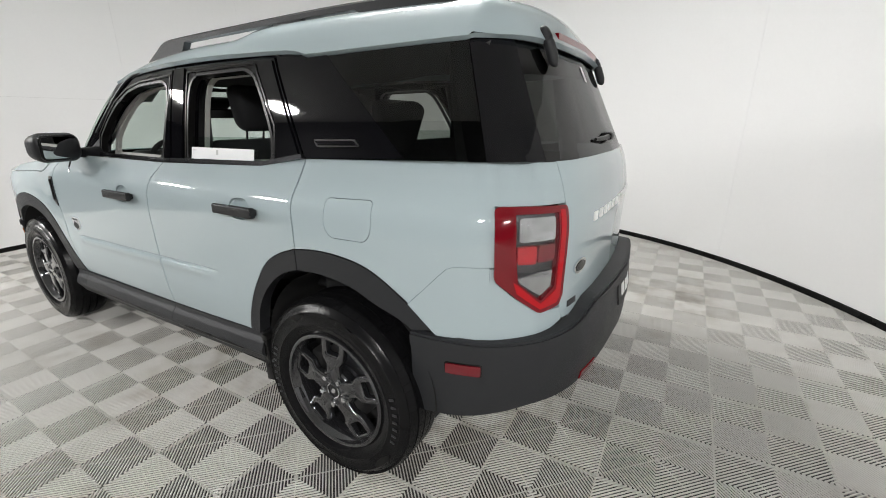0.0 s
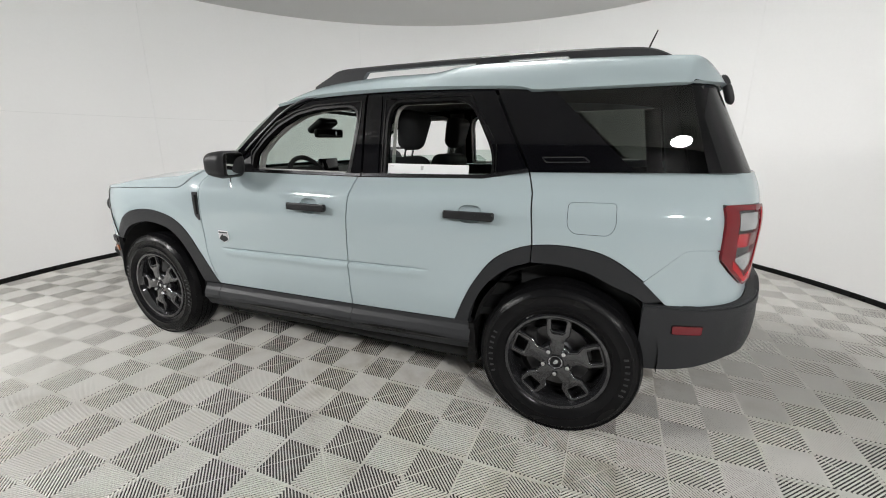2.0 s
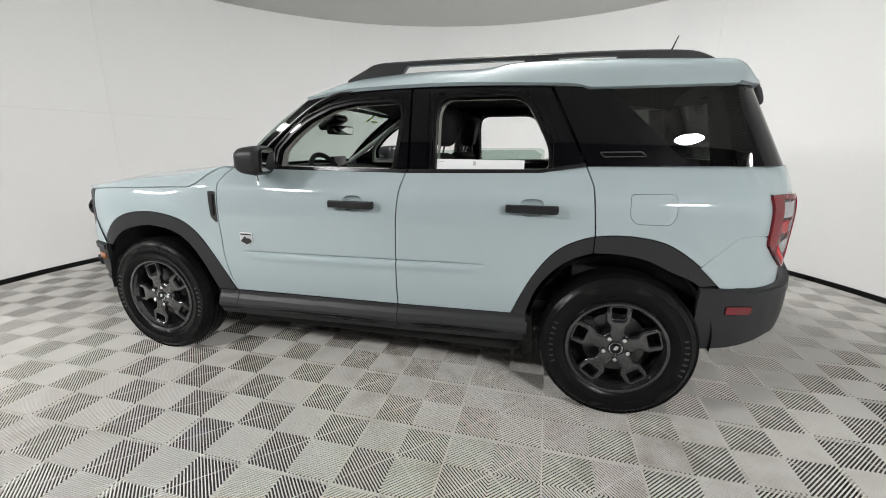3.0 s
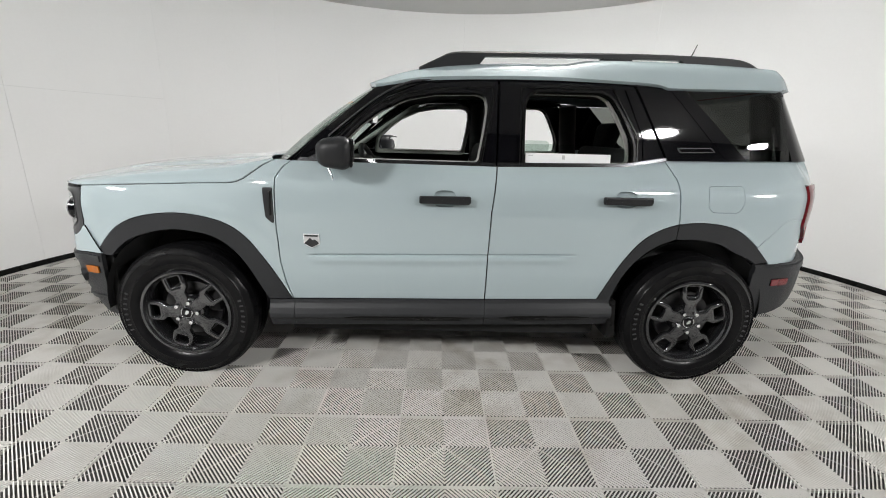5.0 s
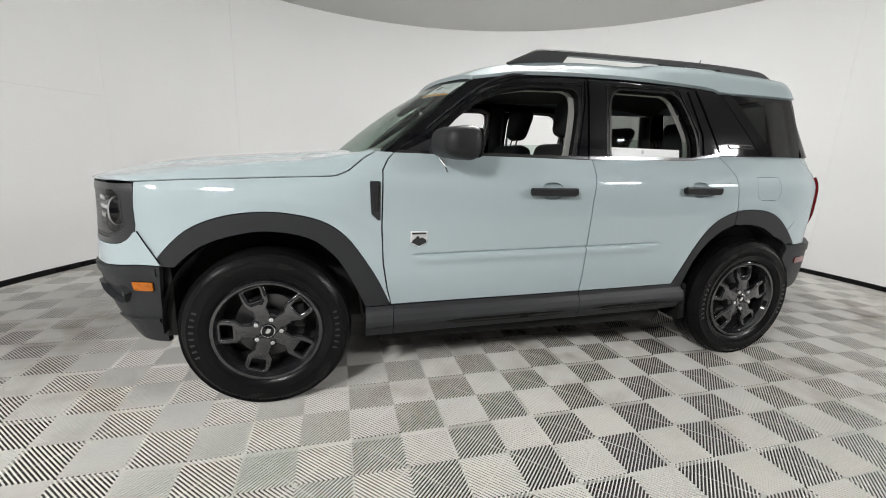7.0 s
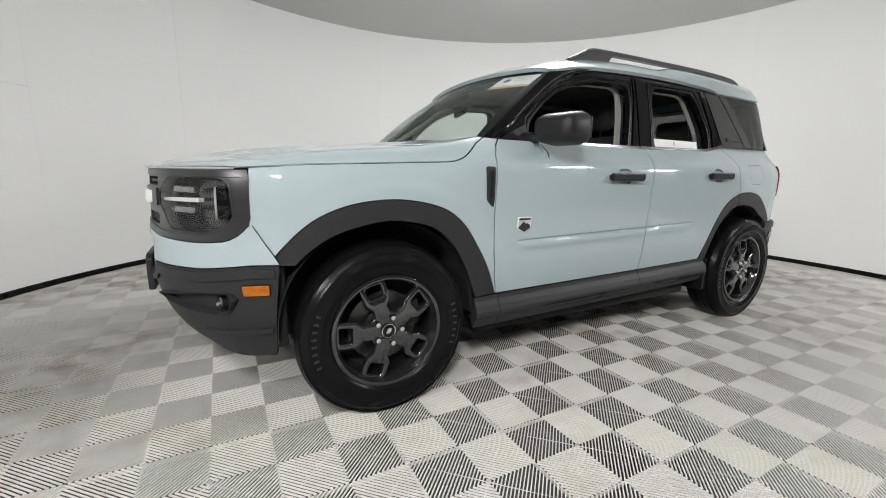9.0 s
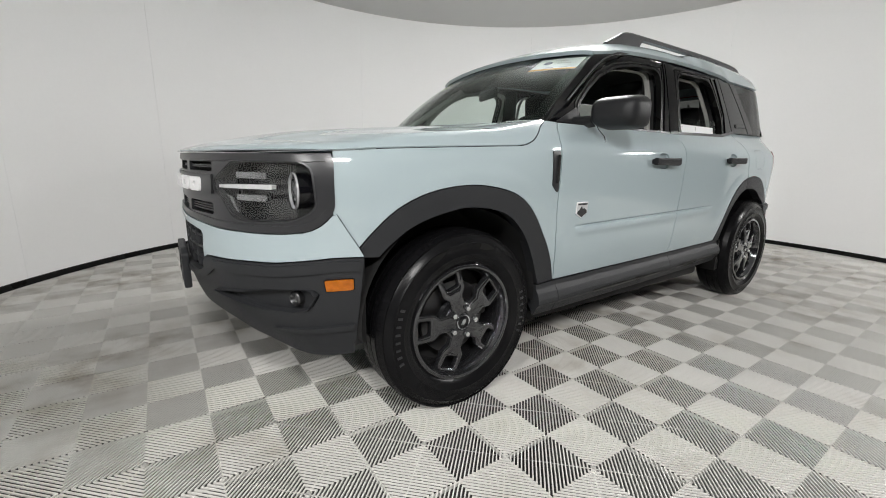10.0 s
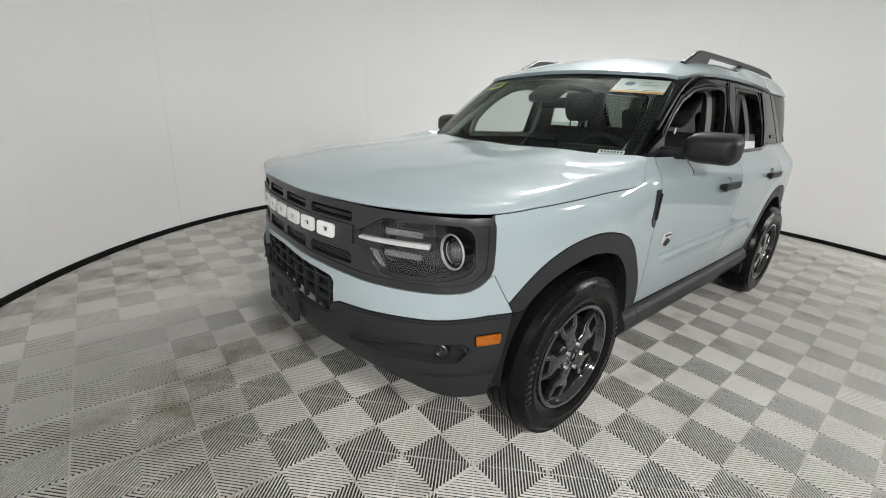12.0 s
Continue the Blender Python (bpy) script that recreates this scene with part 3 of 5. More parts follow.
def door_handle(x0, x1, z, sign, door):
    y = body_side(sign)((x0 + x1) / 2, z)[1]
    mid = (x0 + x1) / 2
    dish = lambda u, v: (u, body_side(sign)(u, v)[1] - sign * 0.02 * max(0, (1 - ((u - mid) / 0.0565) ** 4) * (1 - ((v - z - 0.003) / 0.0415) ** 4)) ** 0.7, v)
    sheet("handle_cup", handle_oval(x0, x1, z), dish, PAINT, door, depth=0.001, du=0.01, dv=0.007)
    bm = prism(rounded([(x0, z - 0.018), (x1 - 0.012, z - 0.02), (x1, z - 0.012), (x1, z + 0.014), (x1 - 0.006, z + 0.02), (x0, z + 0.018)], 0.008), 0.024, "y", y + sign * 0.024, 0.006)
    part("handle_grip", bm, MATT, door, "dark grey plastic pull handle")
    for x in (x0 + 0.02, x1 - 0.03):
        part("handle_foot", box((0.034, 0.03, 0.026), (x, y + sign * 0.014, z), 0.005), MATT, door)


def build_side(sign):
    """All panels of one flank; sign is -1 for the driver's side."""
    at, up = body_side(sign), glass_side(sign)
    left = sign < 0
    # fender
    fender = [(-1.812, 0.998), (-1.65, 1.010), (-1.46, 1.019), (-1.215, 1.030), (-1.05, 1.037), (-1.015, 1.044), (-0.975, 1.062), (-0.90, 1.122), (-0.845, 1.152), (-0.765, 1.149), (-0.80, 1.115), (-0.826, 1.069), (-0.832, 0.82), (-0.825, 0.644), (-0.806, 0.52), (-0.785, 0.432)]
    fender += arc(FRONT_ARCH_OUT)[::-1][1:-1] + [(-1.748, 0.688), (-1.822, 0.775), (-1.826, 0.87)]
    f = sheet("front_fender", shrink(fender), at, PAINT, suv, holes=[shrink(rounded([(-0.884, 1.02), (-0.838, 1.02), (-0.84, 0.85), (-0.848, 0.846), (-0.878, 0.876)], 0.008), -0.001)], du=0.018, dv=0.015)
    sheet("fender_vent", rounded([(-0.884, 1.02), (-0.838, 1.02), (-0.84, 0.85), (-0.848, 0.846), (-0.878, 0.876)], 0.008), at, SATIN, f, off=0.004, du=0.02, label="dark grey fender air vent")
    part("vent_slot", box((0.008, 0.012, 0.12), (-0.852, at(-0.852, 0.95)[1] + sign * 0.006, 0.945), 0.003, turn=(0, 2, 0)), DARK, f)
    # doors
    front_door = [(-0.765, 1.149), (-0.80, 1.115), (-0.826, 1.069), (-0.832, 0.82), (-0.825, 0.644), (-0.806, 0.52), (-0.785, 0.432), (0.229, 0.450), (0.23, 0.697), (0.236, 0.927), (0.25, 1.06), (0.262, BELT(0.262))]
    rear_door = [(0.229, 0.450), (0.23, 0.697), (0.236, 0.927), (0.25, 1.06), (0.262, BELT(0.262)), (0.93, 1.160), (1.139, 1.193), (1.157, 1.15), (1.174, 1.105), (1.181, 1.03), (1.19, 0.944), (1.194, 0.884)]
    rear_door += [p for p in arc(REAR_ARCH_OUT)[::-1] if p[0] < 1.18]
    cut = [((0, 0.693 + k, 0), (-0.0217, 1, 0)) for k in (-0.045, -0.033, -0.024, -0.016, -0.010, -0.006, -0.003, 0.0, 0.002, 0.004, 0.007, 0.010, 0.014, 0.02)]
    for name, line, h in (("front_door", front_door, (-0.122, 0.128, 0.985)), ("rear_door", rear_door, (0.785, 1.025, 1.0))):
        d = sheet(name, shrink(line), at, PAINT, suv, holes=[handle_oval(*h)], du=0.05, dv=0.025, extra=cut)
        door_handle(*h, sign, d)
        if name == "front_door":
            edge = [(-0.765, 1.149), (-0.60, 1.236), (-0.467, 1.345), (-0.303, 1.462), (-0.13, 1.535), (0.167, 1.556), (0.258, 1.559), (0.260, 1.148)]
            hole = [(-0.54, 1.153), (-0.525, 1.248), (-0.44, 1.334), (-0.34, 1.408), (-0.20, 1.470), (-0.06, 1.495), (0.155, 1.503), (0.202, 1.485), (0.214, 1.43), (0.202, 1.33), (0.172, 1.153)]
            belt = [(-0.76, 1.137), (0.258, 1.137 + 0.006), (0.258, 1.157), (-0.74, 1.157)]
        else:
            edge = [(0.268, 1.15), (0.268, 1.559), (0.53, 1.565), (0.875, 1.559), (0.952, 1.551), (1.133, 1.197), (0.93, 1.165)]
            hole = [(0.400, 1.155), (0.398, 1.43), (0.412, 1.487), (0.45, 1.516), (0.79, 1.518), (0.843, 1.494), (0.888, 1.427), (0.948, 1.315), (0.968, 1.26), (0.972, 1.168)]
            belt = [(0.266, 1.143), (0.935, 1.156), (1.138, 1.190), (1.134, 1.206), (0.93, 1.172), (0.266, 1.159)]
        sheet("window_frame", rounded(edge, 0.012), up, GLOSS, d, holes=[rounded(hole, 0.02)], off=0.002, depth=0.045, du=0.06, dv=0.05, label="gloss black window surround")
        inner = [(a * 0.985 + 0.015 * np.mean([q[0] for q in hole]), b) for a, b in hole]
        sheet("window_seal", rounded(shrink(hole, -0.008), 0.025), up, SEAL, d, holes=[rounded(shrink(hole, 0.004), 0.025)], off=0.0045, depth=0.03, du=0.08, dv=0.06)
        lip = [(-0.56, 1.14), (-0.55, 1.262), (-0.45, 1.36), (-0.36, 1.432), (-0.216, 1.489), (-0.07, 1.516), (0.236, 1.530), (0.232, 1.43), (0.188, 1.14)] if name == "front_door" else [(0.378, 1.14), (0.376, 1.534), (0.845, 1.540), (0.905, 1.44), (0.985, 1.305), (0.99, 1.15)]
        sheet("frame_lip", rounded(lip, 0.008), up, SEAL, d, holes=[rounded(shrink(lip, 0.006), 0.006)], off=0.0055, depth=0.01, du=0.08, dv=0.06)
        cover = [(0.206, 1.162), (0.247, 1.43), (0.247, 1.545), (0.2575, 1.547), (0.2575, 1.162)] if name == "front_door" else [(0.2705, 1.162), (0.2705, 1.547), (0.352, 1.549), (0.360, 1.50), (0.362, 1.162)]
        sheet("pillar_cover", rounded(cover, 0.004), up, GLOSS, d, off=0.0085, depth=0.008, du=0.06, dv=0.05, label="gloss black door pillar cover")
        if name == "rear_door":
            sheet("pillar_cover", rounded([(0.905, 1.535), (0.945, 1.542), (1.118, 1.20), (1.018, 1.185), (1.008, 1.30)], 0.004), up, GLOSS, d, off=0.0085, depth=0.008, du=0.06, dv=0.05, label="gloss black door pillar cover")
        sheet("belt_moulding", belt, up, BELT_METAL, d, off=0.012, depth=0.03, du=0.1, dv=0.02, label="dark bright-metal belt moulding under the window")
        sheet("opening_trim", rounded(shrink(hole, -0.022 if name == "front_door" else -0.004), 0.03), lambda x, z: (x, up(x, z)[1] - sign * 0.075, z), LINER, d, holes=[rounded(shrink(hole, 0.006), 0.025)], depth=0.02, du=0.1, dv=0.08, label="pale grey inner trim round the window opening")
        # inner face of the door
        sheet("inner_trim", shrink(line, 0.012) if name == "front_door" else shrink(line, 0.012), lambda x, z: (x, at(x, z)[1] - sign * (0.055 + 0.05 * (z < 1.0)), z), TRIM, d, du=0.1, dv=0.08, depth=0, flat=True)
    # raised rear glass stub with the paper behind
    top = 1.262 if left else 1.262
    sheet("rear_window_glass", [(0.40, 1.15), (0.93, 1.15), (0.93, top - 0.02), (0.90, top), (0.40, top - 0.006)], lambda x, z: (x, up(x, z)[1] - sign * 0.016, z), DOOR_GLASS, bpy.data.objects["rear_door" if left else "rear_door.001"], depth=0.004, du=0.2, dv=0.1)
    # quarter panel
    gate_x = float(np.interp(0.6045, REAR.line[:, 0], REAR.line[:, 1])) + GAP
    quarter = [(1.139, 1.193), (1.157, 1.15), (1.174, 1.105), (1.181, 1.03), (1.19, 0.944), (1.194, 0.884)] + [p for p in arc(REAR_ARCH_OUT) if 1.2 < p[0] < 1.645] + [(1.656, 0.762), (1.719, 0.826), (1.763, 0.873), (1.788, 0.897), (1.808, 0.905), (1.84, 0.907), (1.921, 0.907), (1.921, 1.0), (1.921, 1.084), (1.94, 1.083), (1.97, 1.083), (2.0, 1.083), (2.03, 1.083), (2.05, 1.083), (gate_x, 1.083), (gate_x, 1.15), (gate_x, 1.206), (2.03, 1.206), (1.97, 1.206), (1.90, 1.206), (1.80, 1.206)]
    fuel = rounded([(1.331, 1.078), (1.522, 1.082), (1.528, 0.985), (1.503, 0.946), (1.361, 0.947), (1.332, 0.977)], [0.02, 0.02, 0.03, 0.02, 0.02, 0.03])
    q = sheet("quarter_panel", shrink(quarter), flank(sign), PAINT, suv, holes=[fuel] if left else [], du=0.016, dv=0.016)
    if left:
        sheet("fuel_flap", shrink(fuel, 0.0022), at, PAINT, q, du=0.04, dv=0.025, depth=0.01)
        sheet("fuel_recess", shrink(fuel, -0.01), at, DARK, q, off=-0.006, depth=0, flat=True)
    panel = [(0.966, 1.552), (1.094, 1.551), (1.123, 1.538), (1.20, 1.538), (1.52, 1.202), (1.148, 1.194)]
    sheet("quarter_trim", rounded(panel, 0.008), up, GLOSS, q, off=0.004, du=0.06, dv=0.05, label="gloss black panel behind the rear door")
    sheet("quarter_stripe", [(1.145, 1.537), (1.222, 1.539), (1.572, 1.206), (1.462, 1.202)], up, GLOSS, q, off=0.0062, depth=0.006, du=0.08, dv=0.05, label="dark slanting bar across the quarter window")
    slot = rounded([(1.19, 1.258), (1.375, 1.262), (1.40, 1.238), (1.21, 1.232)], 0.01)
    sheet("trim_slot", slot, up, MATT, q, off=0.009, depth=0.006, du=0.08, dv=0.05)
    sheet("trim_slot_face", shrink(slot, 0.006), up, GLOSS, q, off=0.0105, depth=0.003, du=0.08, dv=0.05)
    sheet("quarter_window", [(1.20, 1.537), (1.751, 1.547), (1.8465, 1.202), (1.50, 1.200)], up, PRIVACY, q, off=0.004, depth=0.005, du=0.08, dv=0.05, label="dark tinted quarter window")
    sheet("pillar_side", [(1.690, 1.545), (1.750, 1.546), (1.844, 1.203), (1.787, 1.202)], up, GLOSS, q, off=-0.003, depth=0.02, du=0.05, dv=0.05, label="gloss black rear pillar edge")
    # flares, sill
    flare_f = arc(FRONT_ARCH_OUT) + arc(FRONT_ARCH_IN)[::-1]
    bulge = lambda x, z: (x, at(x, z)[1] + sign * 0.003, z)
    sheet("front_wheel_flare", shrink(flare_f, 0.001), bulge, PLASTIC, suv, depth=0.05, du=0.04, dv=0.04, label="charcoal plastic wheel arch flare")
    doorside = [p for p in arc(REAR_ARCH_OUT) if p[0] < 1.192] + [(1.193, 0.884), (1.19, 0.806)] + [p for p in arc(REAR_ARCH_IN)[::-1] if p[0] < 1.187]
    bodyside = [(1.195, 0.884)] + [p for p in arc(REAR_ARCH_OUT) if p[0] > 1.2] + [p for p in arc(REAR_ARCH_IN)[::-1] if p[0] > 1.197] + [(1.193, 0.806)]
    for line in (doorside, bodyside):
        sheet("rear_wheel_flare", shrink(line, 0.0012), bulge, PLASTIC, suv, depth=0.05, du=0.04, dv=0.04, label="charcoal plastic wheel arch flare")
    sill_at = lambda x, z: (x, sign * (PLAN_HALF(x) - 0.905 + table([0.2, 0.28, 0.297, 0.335, 0.352, 0.372, 0.402, 0.424, 0.47], [0.80, 0.842, 0.868, 0.886, 0.902, 0.903, 0.893, 0.878, 0.874])(z - 0.0195 * x)), z)
    for x0, x1 in ((-0.905, -0.777), (-0.774, 0.2275), (0.2305, 0.915)):
        low = lambda x: 0.278 + 0.02 * (x + 0.9)
        hi = lambda x: 0.427 + 0.0195 * (x + 0.89)
        sheet("sill_cladding", [(x0, low(x0)), (x1, low(x1)), (x1, hi(x1)), (x0, hi(x0))], sill_at, PLASTIC, suv, depth=0.06, du=0.1, dv=0.006, label="charcoal plastic sill cladding")
    # Dark sheets laid on the sill: the recesses' shade put in as colour.
    for x0, x1 in ((-0.52, 0.16), (0.30, 0.80)):
        z0 = 0.325 + 0.02 * (x0 + 0.9)
        sheet("sill_recess", rounded([(x0, z0 + 0.012), (x0 + 0.06, z0 - 0.012), (x1 - 0.06, z0 - 0.004), (x1, z0 + 0.02), (x1 - 0.1, z0 + 0.026), (x0 + 0.1, z0 + 0.02)], 0.01), sill_at, SEAL, suv, off=0.0025, depth=0.004, du=0.1, dv=0.006)
    # roof side arch strip above the doors
    strip = [(-0.60, 1.255), (-0.467, 1.365), (-0.303, 1.482), (-0.13, 1.542), (0.167, 1.560), (0.53, 1.567), (0.875, 1.562), (0.975, 1.553), (0.975, 1.563), (0.53, 1.577), (0.167, 1.570), (-0.13, 1.555), (-0.303, 1.525), (-0.36, 1.515), (-0.82, 1.140), (-0.775, 1.140)]
    sheet("a_pillar_trim", strip, up, GLOSS, suv, off=-0.004, depth=0.03, du=0.06, dv=0.04, label="gloss black pillar and roof edge trim")
    drip = [(-0.60, 1.262), (-0.467, 1.372), (-0.303, 1.489), (-0.13, 1.549), (0.167, 1.566), (0.53, 1.572), (0.875, 1.567), (0.972, 1.557)]
    sheet("drip_moulding", arc(drip) + [(x, z + 0.008) for x, z in arc(drip)[::-1]], up, SATIN, suv, off=0.006, depth=0.012, du=0.08, dv=0.05, label="dark moulding above the doors")
    # inner pillars
    for name, a, b, w, m in (("inner_a_pillar", (-0.78, 1.13), (-0.20, 1.52), 0.04, LINER), ("inner_b_pillar", (0.31, 0.6), (0.28, 1.54), 0.12, TRIM), ("inner_c_pillar", (1.10, 0.9), (1.02, 1.54), 0.14, TRIM), ("inner_d_pillar", (1.80, 0.9), (1.70, 1.54), 0.10, TRIM)):
        y0, y1 = up(a[0], max(a[1], 1.15))[1] - sign * (0.085 if name == "inner_a_pillar" else 0.09), up(b[0], b[1])[1] - sign * 0.07
        part(name, tube([(a[0], y0, a[1]), ((a[0] + b[0]) / 2, (y0 + y1) / 2 + sign * 0.01, (a[1] + b[1]) / 2), (b[0], y1, b[1])], w / 2, 10), m, suv)
    sheet("inner_quarter_trim", [(1.12, 0.5), (1.84, 0.5), (1.82, 1.15), (1.12, 1.15)], lambda x, z: (x, sign * (0.69 - 0.3 * max(0, x - 1.6)), z), TRIM, suv, depth=0, du=0.2, dv=0.2, flat=True)
    # wheel housings
    for cx in (-1.335, 1.335):
        bm = bmesh.new()
        rows = [[bm.verts.new((cx + 0.415 * math.cos(t), sign * y, 0.40 + 0.40 * math.sin(t))) for y in (0.55, 0.70, 0.878 if cx < 0 else 0.846)] for t in (radians(-6 + 192 * k / 28) for k in range(29))]
        for p, r in zip(rows, rows[1:]):
            for i in range(2):
                bm.faces.new((p[i], p[i + 1], r[i + 1], r[i]))
        bm.faces.new([r[0] for r in rows])
        part("wheel_liner", bm, DARK, suv)


for s in (-1, 1):
    build_side(s)


GATE_LOW = [(0.702, 1.847), (0.692, 1.895), (0.668, 1.94), (0.635, 1.98), (0.58, 2.013), (0.5, 2.04), (0.3, 2.07), (0, 2.088)]
GATE_TOP = [(0.620, 1.742), (0.606, 1.772), (0.582, 1.803), (0.548, 1.834), (0.497, 1.862), (0.43, 1.882), (0.3, 1.906), (0, 1.925)]
gate_low, gate_top = (np.array(smooth_line([(y, x, 0) for y, x in c], 40))[:, :2] for c in (GATE_LOW, GATE_TOP))


def build_roof():
    """The roof skin, rolling down at the rear over the top of the rear window."""
    rows = []
    for x in np.r_[np.linspace(0, 1, 46)]:
        row = []
        for t in np.linspace(-1, 1, 41):
            y = t * abs(t) ** 0.0
            front = -0.455 + 0.095 * y * y
            rear = 1.80 - 0.075 * y * y
            xx = front + (rear - front) * x
            edge = GLASS_HALF(1.56) + GLASS_PLAN(xx) + 0.004
            tt = math.sin(t * math.pi / 2) * 0.35 + 0.65 * t
            row.append((xx, tt * edge, roof_at(xx, tt * edge)))
        rows.append(row)
    for k in range(1, 13):
        f, row = k / 12, []
        for (x0, y0, z0), (xb, _, zb) in zip(rows[45], rows[44]):
            y1 = y0 * 0.985
            x1 = float(np.interp(-abs(y1), -gate_top[:, 0], gate_top[:, 1])) + 0.012
            reach = 0.35 * (x1 - x0)
            p = [Vector((x0, y0, z0)), Vector((x0 + reach, y0, z0 + (z0 - zb) / (x0 - xb) * reach)), Vector((x1 - 0.3 * (x1 - x0), y1, 1.61 if z0 > 1.63 else 1.556 + 0.7 * (z0 - 1.556))), Vector((x1, y1, 1.556))]
            row.append(tuple((1 - f) ** 3 * p[0] + 3 * f * (1 - f) ** 2 * p[1] + 3 * f * f * (1 - f) * p[2] + f**3 * p[3]))
        rows.append(row)
    net("roof_skin", rows, PAINT, suv, "pale grey painted roof with a raised rear half", thick=0.02)
    liner = [[(x, y, roof_at(x, y) - 0.055) for y in np.linspace(-0.60, 0.60, 13)] for x in np.linspace(-0.33, 1.80, 16)]
    net("headliner", liner, HEADLINE, suv, thick=0.01)


def build_rail(sign):
    root = part("roof_rail", bmesh.new(), PLASTIC, suv, "charcoal plastic roof rail")
    y_of = lambda x: sign * (0.575 - 0.045 * max(0, x) / 1.6)
    top = [(-0.145, 1.628), (-0.05, 1.672), (0.03, 1.704), (0.2, 1.713), (0.6, 1.722), (1.05, 1.730), (1.35, 1.729), (1.53, 1.723), (1.61, 1.711), (1.67, 1.686), (1.70, 1.668)]
    top = flat(smooth_line([(a, b, 0) for a, b in top], 5))
    bm = bmesh.new()
    rings = []
    for x, z in top:
        base = roof_at(x, y_of(x)) - 0.006
        low = z - 0.026
        if x < 0.20:
            low = base
        elif x > 1.30:
            low = min(low, base + 0.0)
        low = min(low, z - 0.004)
        rings.append([bm.verts.new((x, y_of(x) + sign * d, zz)) for d, zz in ((0.017, low), (0.017, z - 0.008), (0.009, z), (-0.009, z), (-0.017, z - 0.008), (-0.017, low))])
    for p, q in zip(rings, rings[1:]):
        for i in range(6):
            bm.faces.new((p[i], p[(i + 1) % 6], q[(i + 1) % 6], q[i]))
    bm.faces.new(rings[0])
    bm.faces.new(rings[-1][::-1])
    bmesh.ops.recalc_face_normals(bm, faces=bm.faces)
    part("rail_bar", bm, PLASTIC, root)
    cap = [[(x, sign * y, roof_at(x, y) + 0.004) for y in np.linspace(0.552, 0.628, 5)] for x in np.linspace(-0.335, -0.11, 8)]
    net("rail_end_cap", cap, GLOSS, root, thick=0.006, flip=sign < 0)
    foot = prism([(0.81, 1.67), (0.995, 1.675), (0.972, 1.708), (0.815, 1.706)], 0.03, "y", y_of(0.87), 0.003)
    part("rail_foot", foot, PLASTIC, root)


def build_screen():
    base = lambda y: (-1.03 + 0.225 * (y / 0.74) ** 2, y, 1.128 + 0.008 * (y / 0.74) ** 2)
    top = lambda y: (-0.447 + 0.095 * (y / 0.66) ** 2, y, 1.545 - 0.028 * (y / 0.66) ** 2)

    def at(u, v):
        a, b = base(u * 0.745), top(u * 0.665)
        bulge = 0.022 * math.sin(v * math.pi)
        return a[0] + (b[0] - a[0]) * v - bulge * 0.6, a[1] + (b[1] - a[1]) * v, a[2] + (b[2] - a[2]) * v + bulge * 0.7

    rows = [[at(u, v) for u in np.linspace(-1, 1, 25)] for v in np.linspace(0, 1, 13)]
    net("windscreen", rows, SCREEN_GLASS, suv, "green tinted windscreen", thick=0.005, flip=False)
    for u0, u1, v0, v1 in ((-1.0, -0.915, 0, 1), (0.93, 1.0, 0, 1), (-1, 1, 0.945, 1.0), (-1, 1, 0.0, 0.05)):
        rows = [[tuple(Vector(at(u, v)) + Vector((0.006, 0, -0.007))) for u in np.linspace(u0, u1, 21)] for v in np.linspace(v0, v1, 9)]
        net("screen_border", rows, SEAL, suv)
    return at


screen_at = build_screen()
build_roof()
for s in (-1, 1):
    build_rail(s)
mast = part("antenna", tube([(1.585, 0.0, 1.755), (1.64, 0.0, 1.90)], [0.006, 0.003], 8), SEAL, suv, "short black rod antenna")
part("antenna_base", box((0.09, 0.04, 0.022), (1.58, 0, 1.762), 0.009), SEAL, mast)


HOOD_MID = soft_table([-2.19, -2.1, -2.0, -1.8, -1.5, -1.2, -0.95, -0.8], [0.993, 1.015, 1.035, 1.067, 1.096, 1.118, 1.134, 1.14])


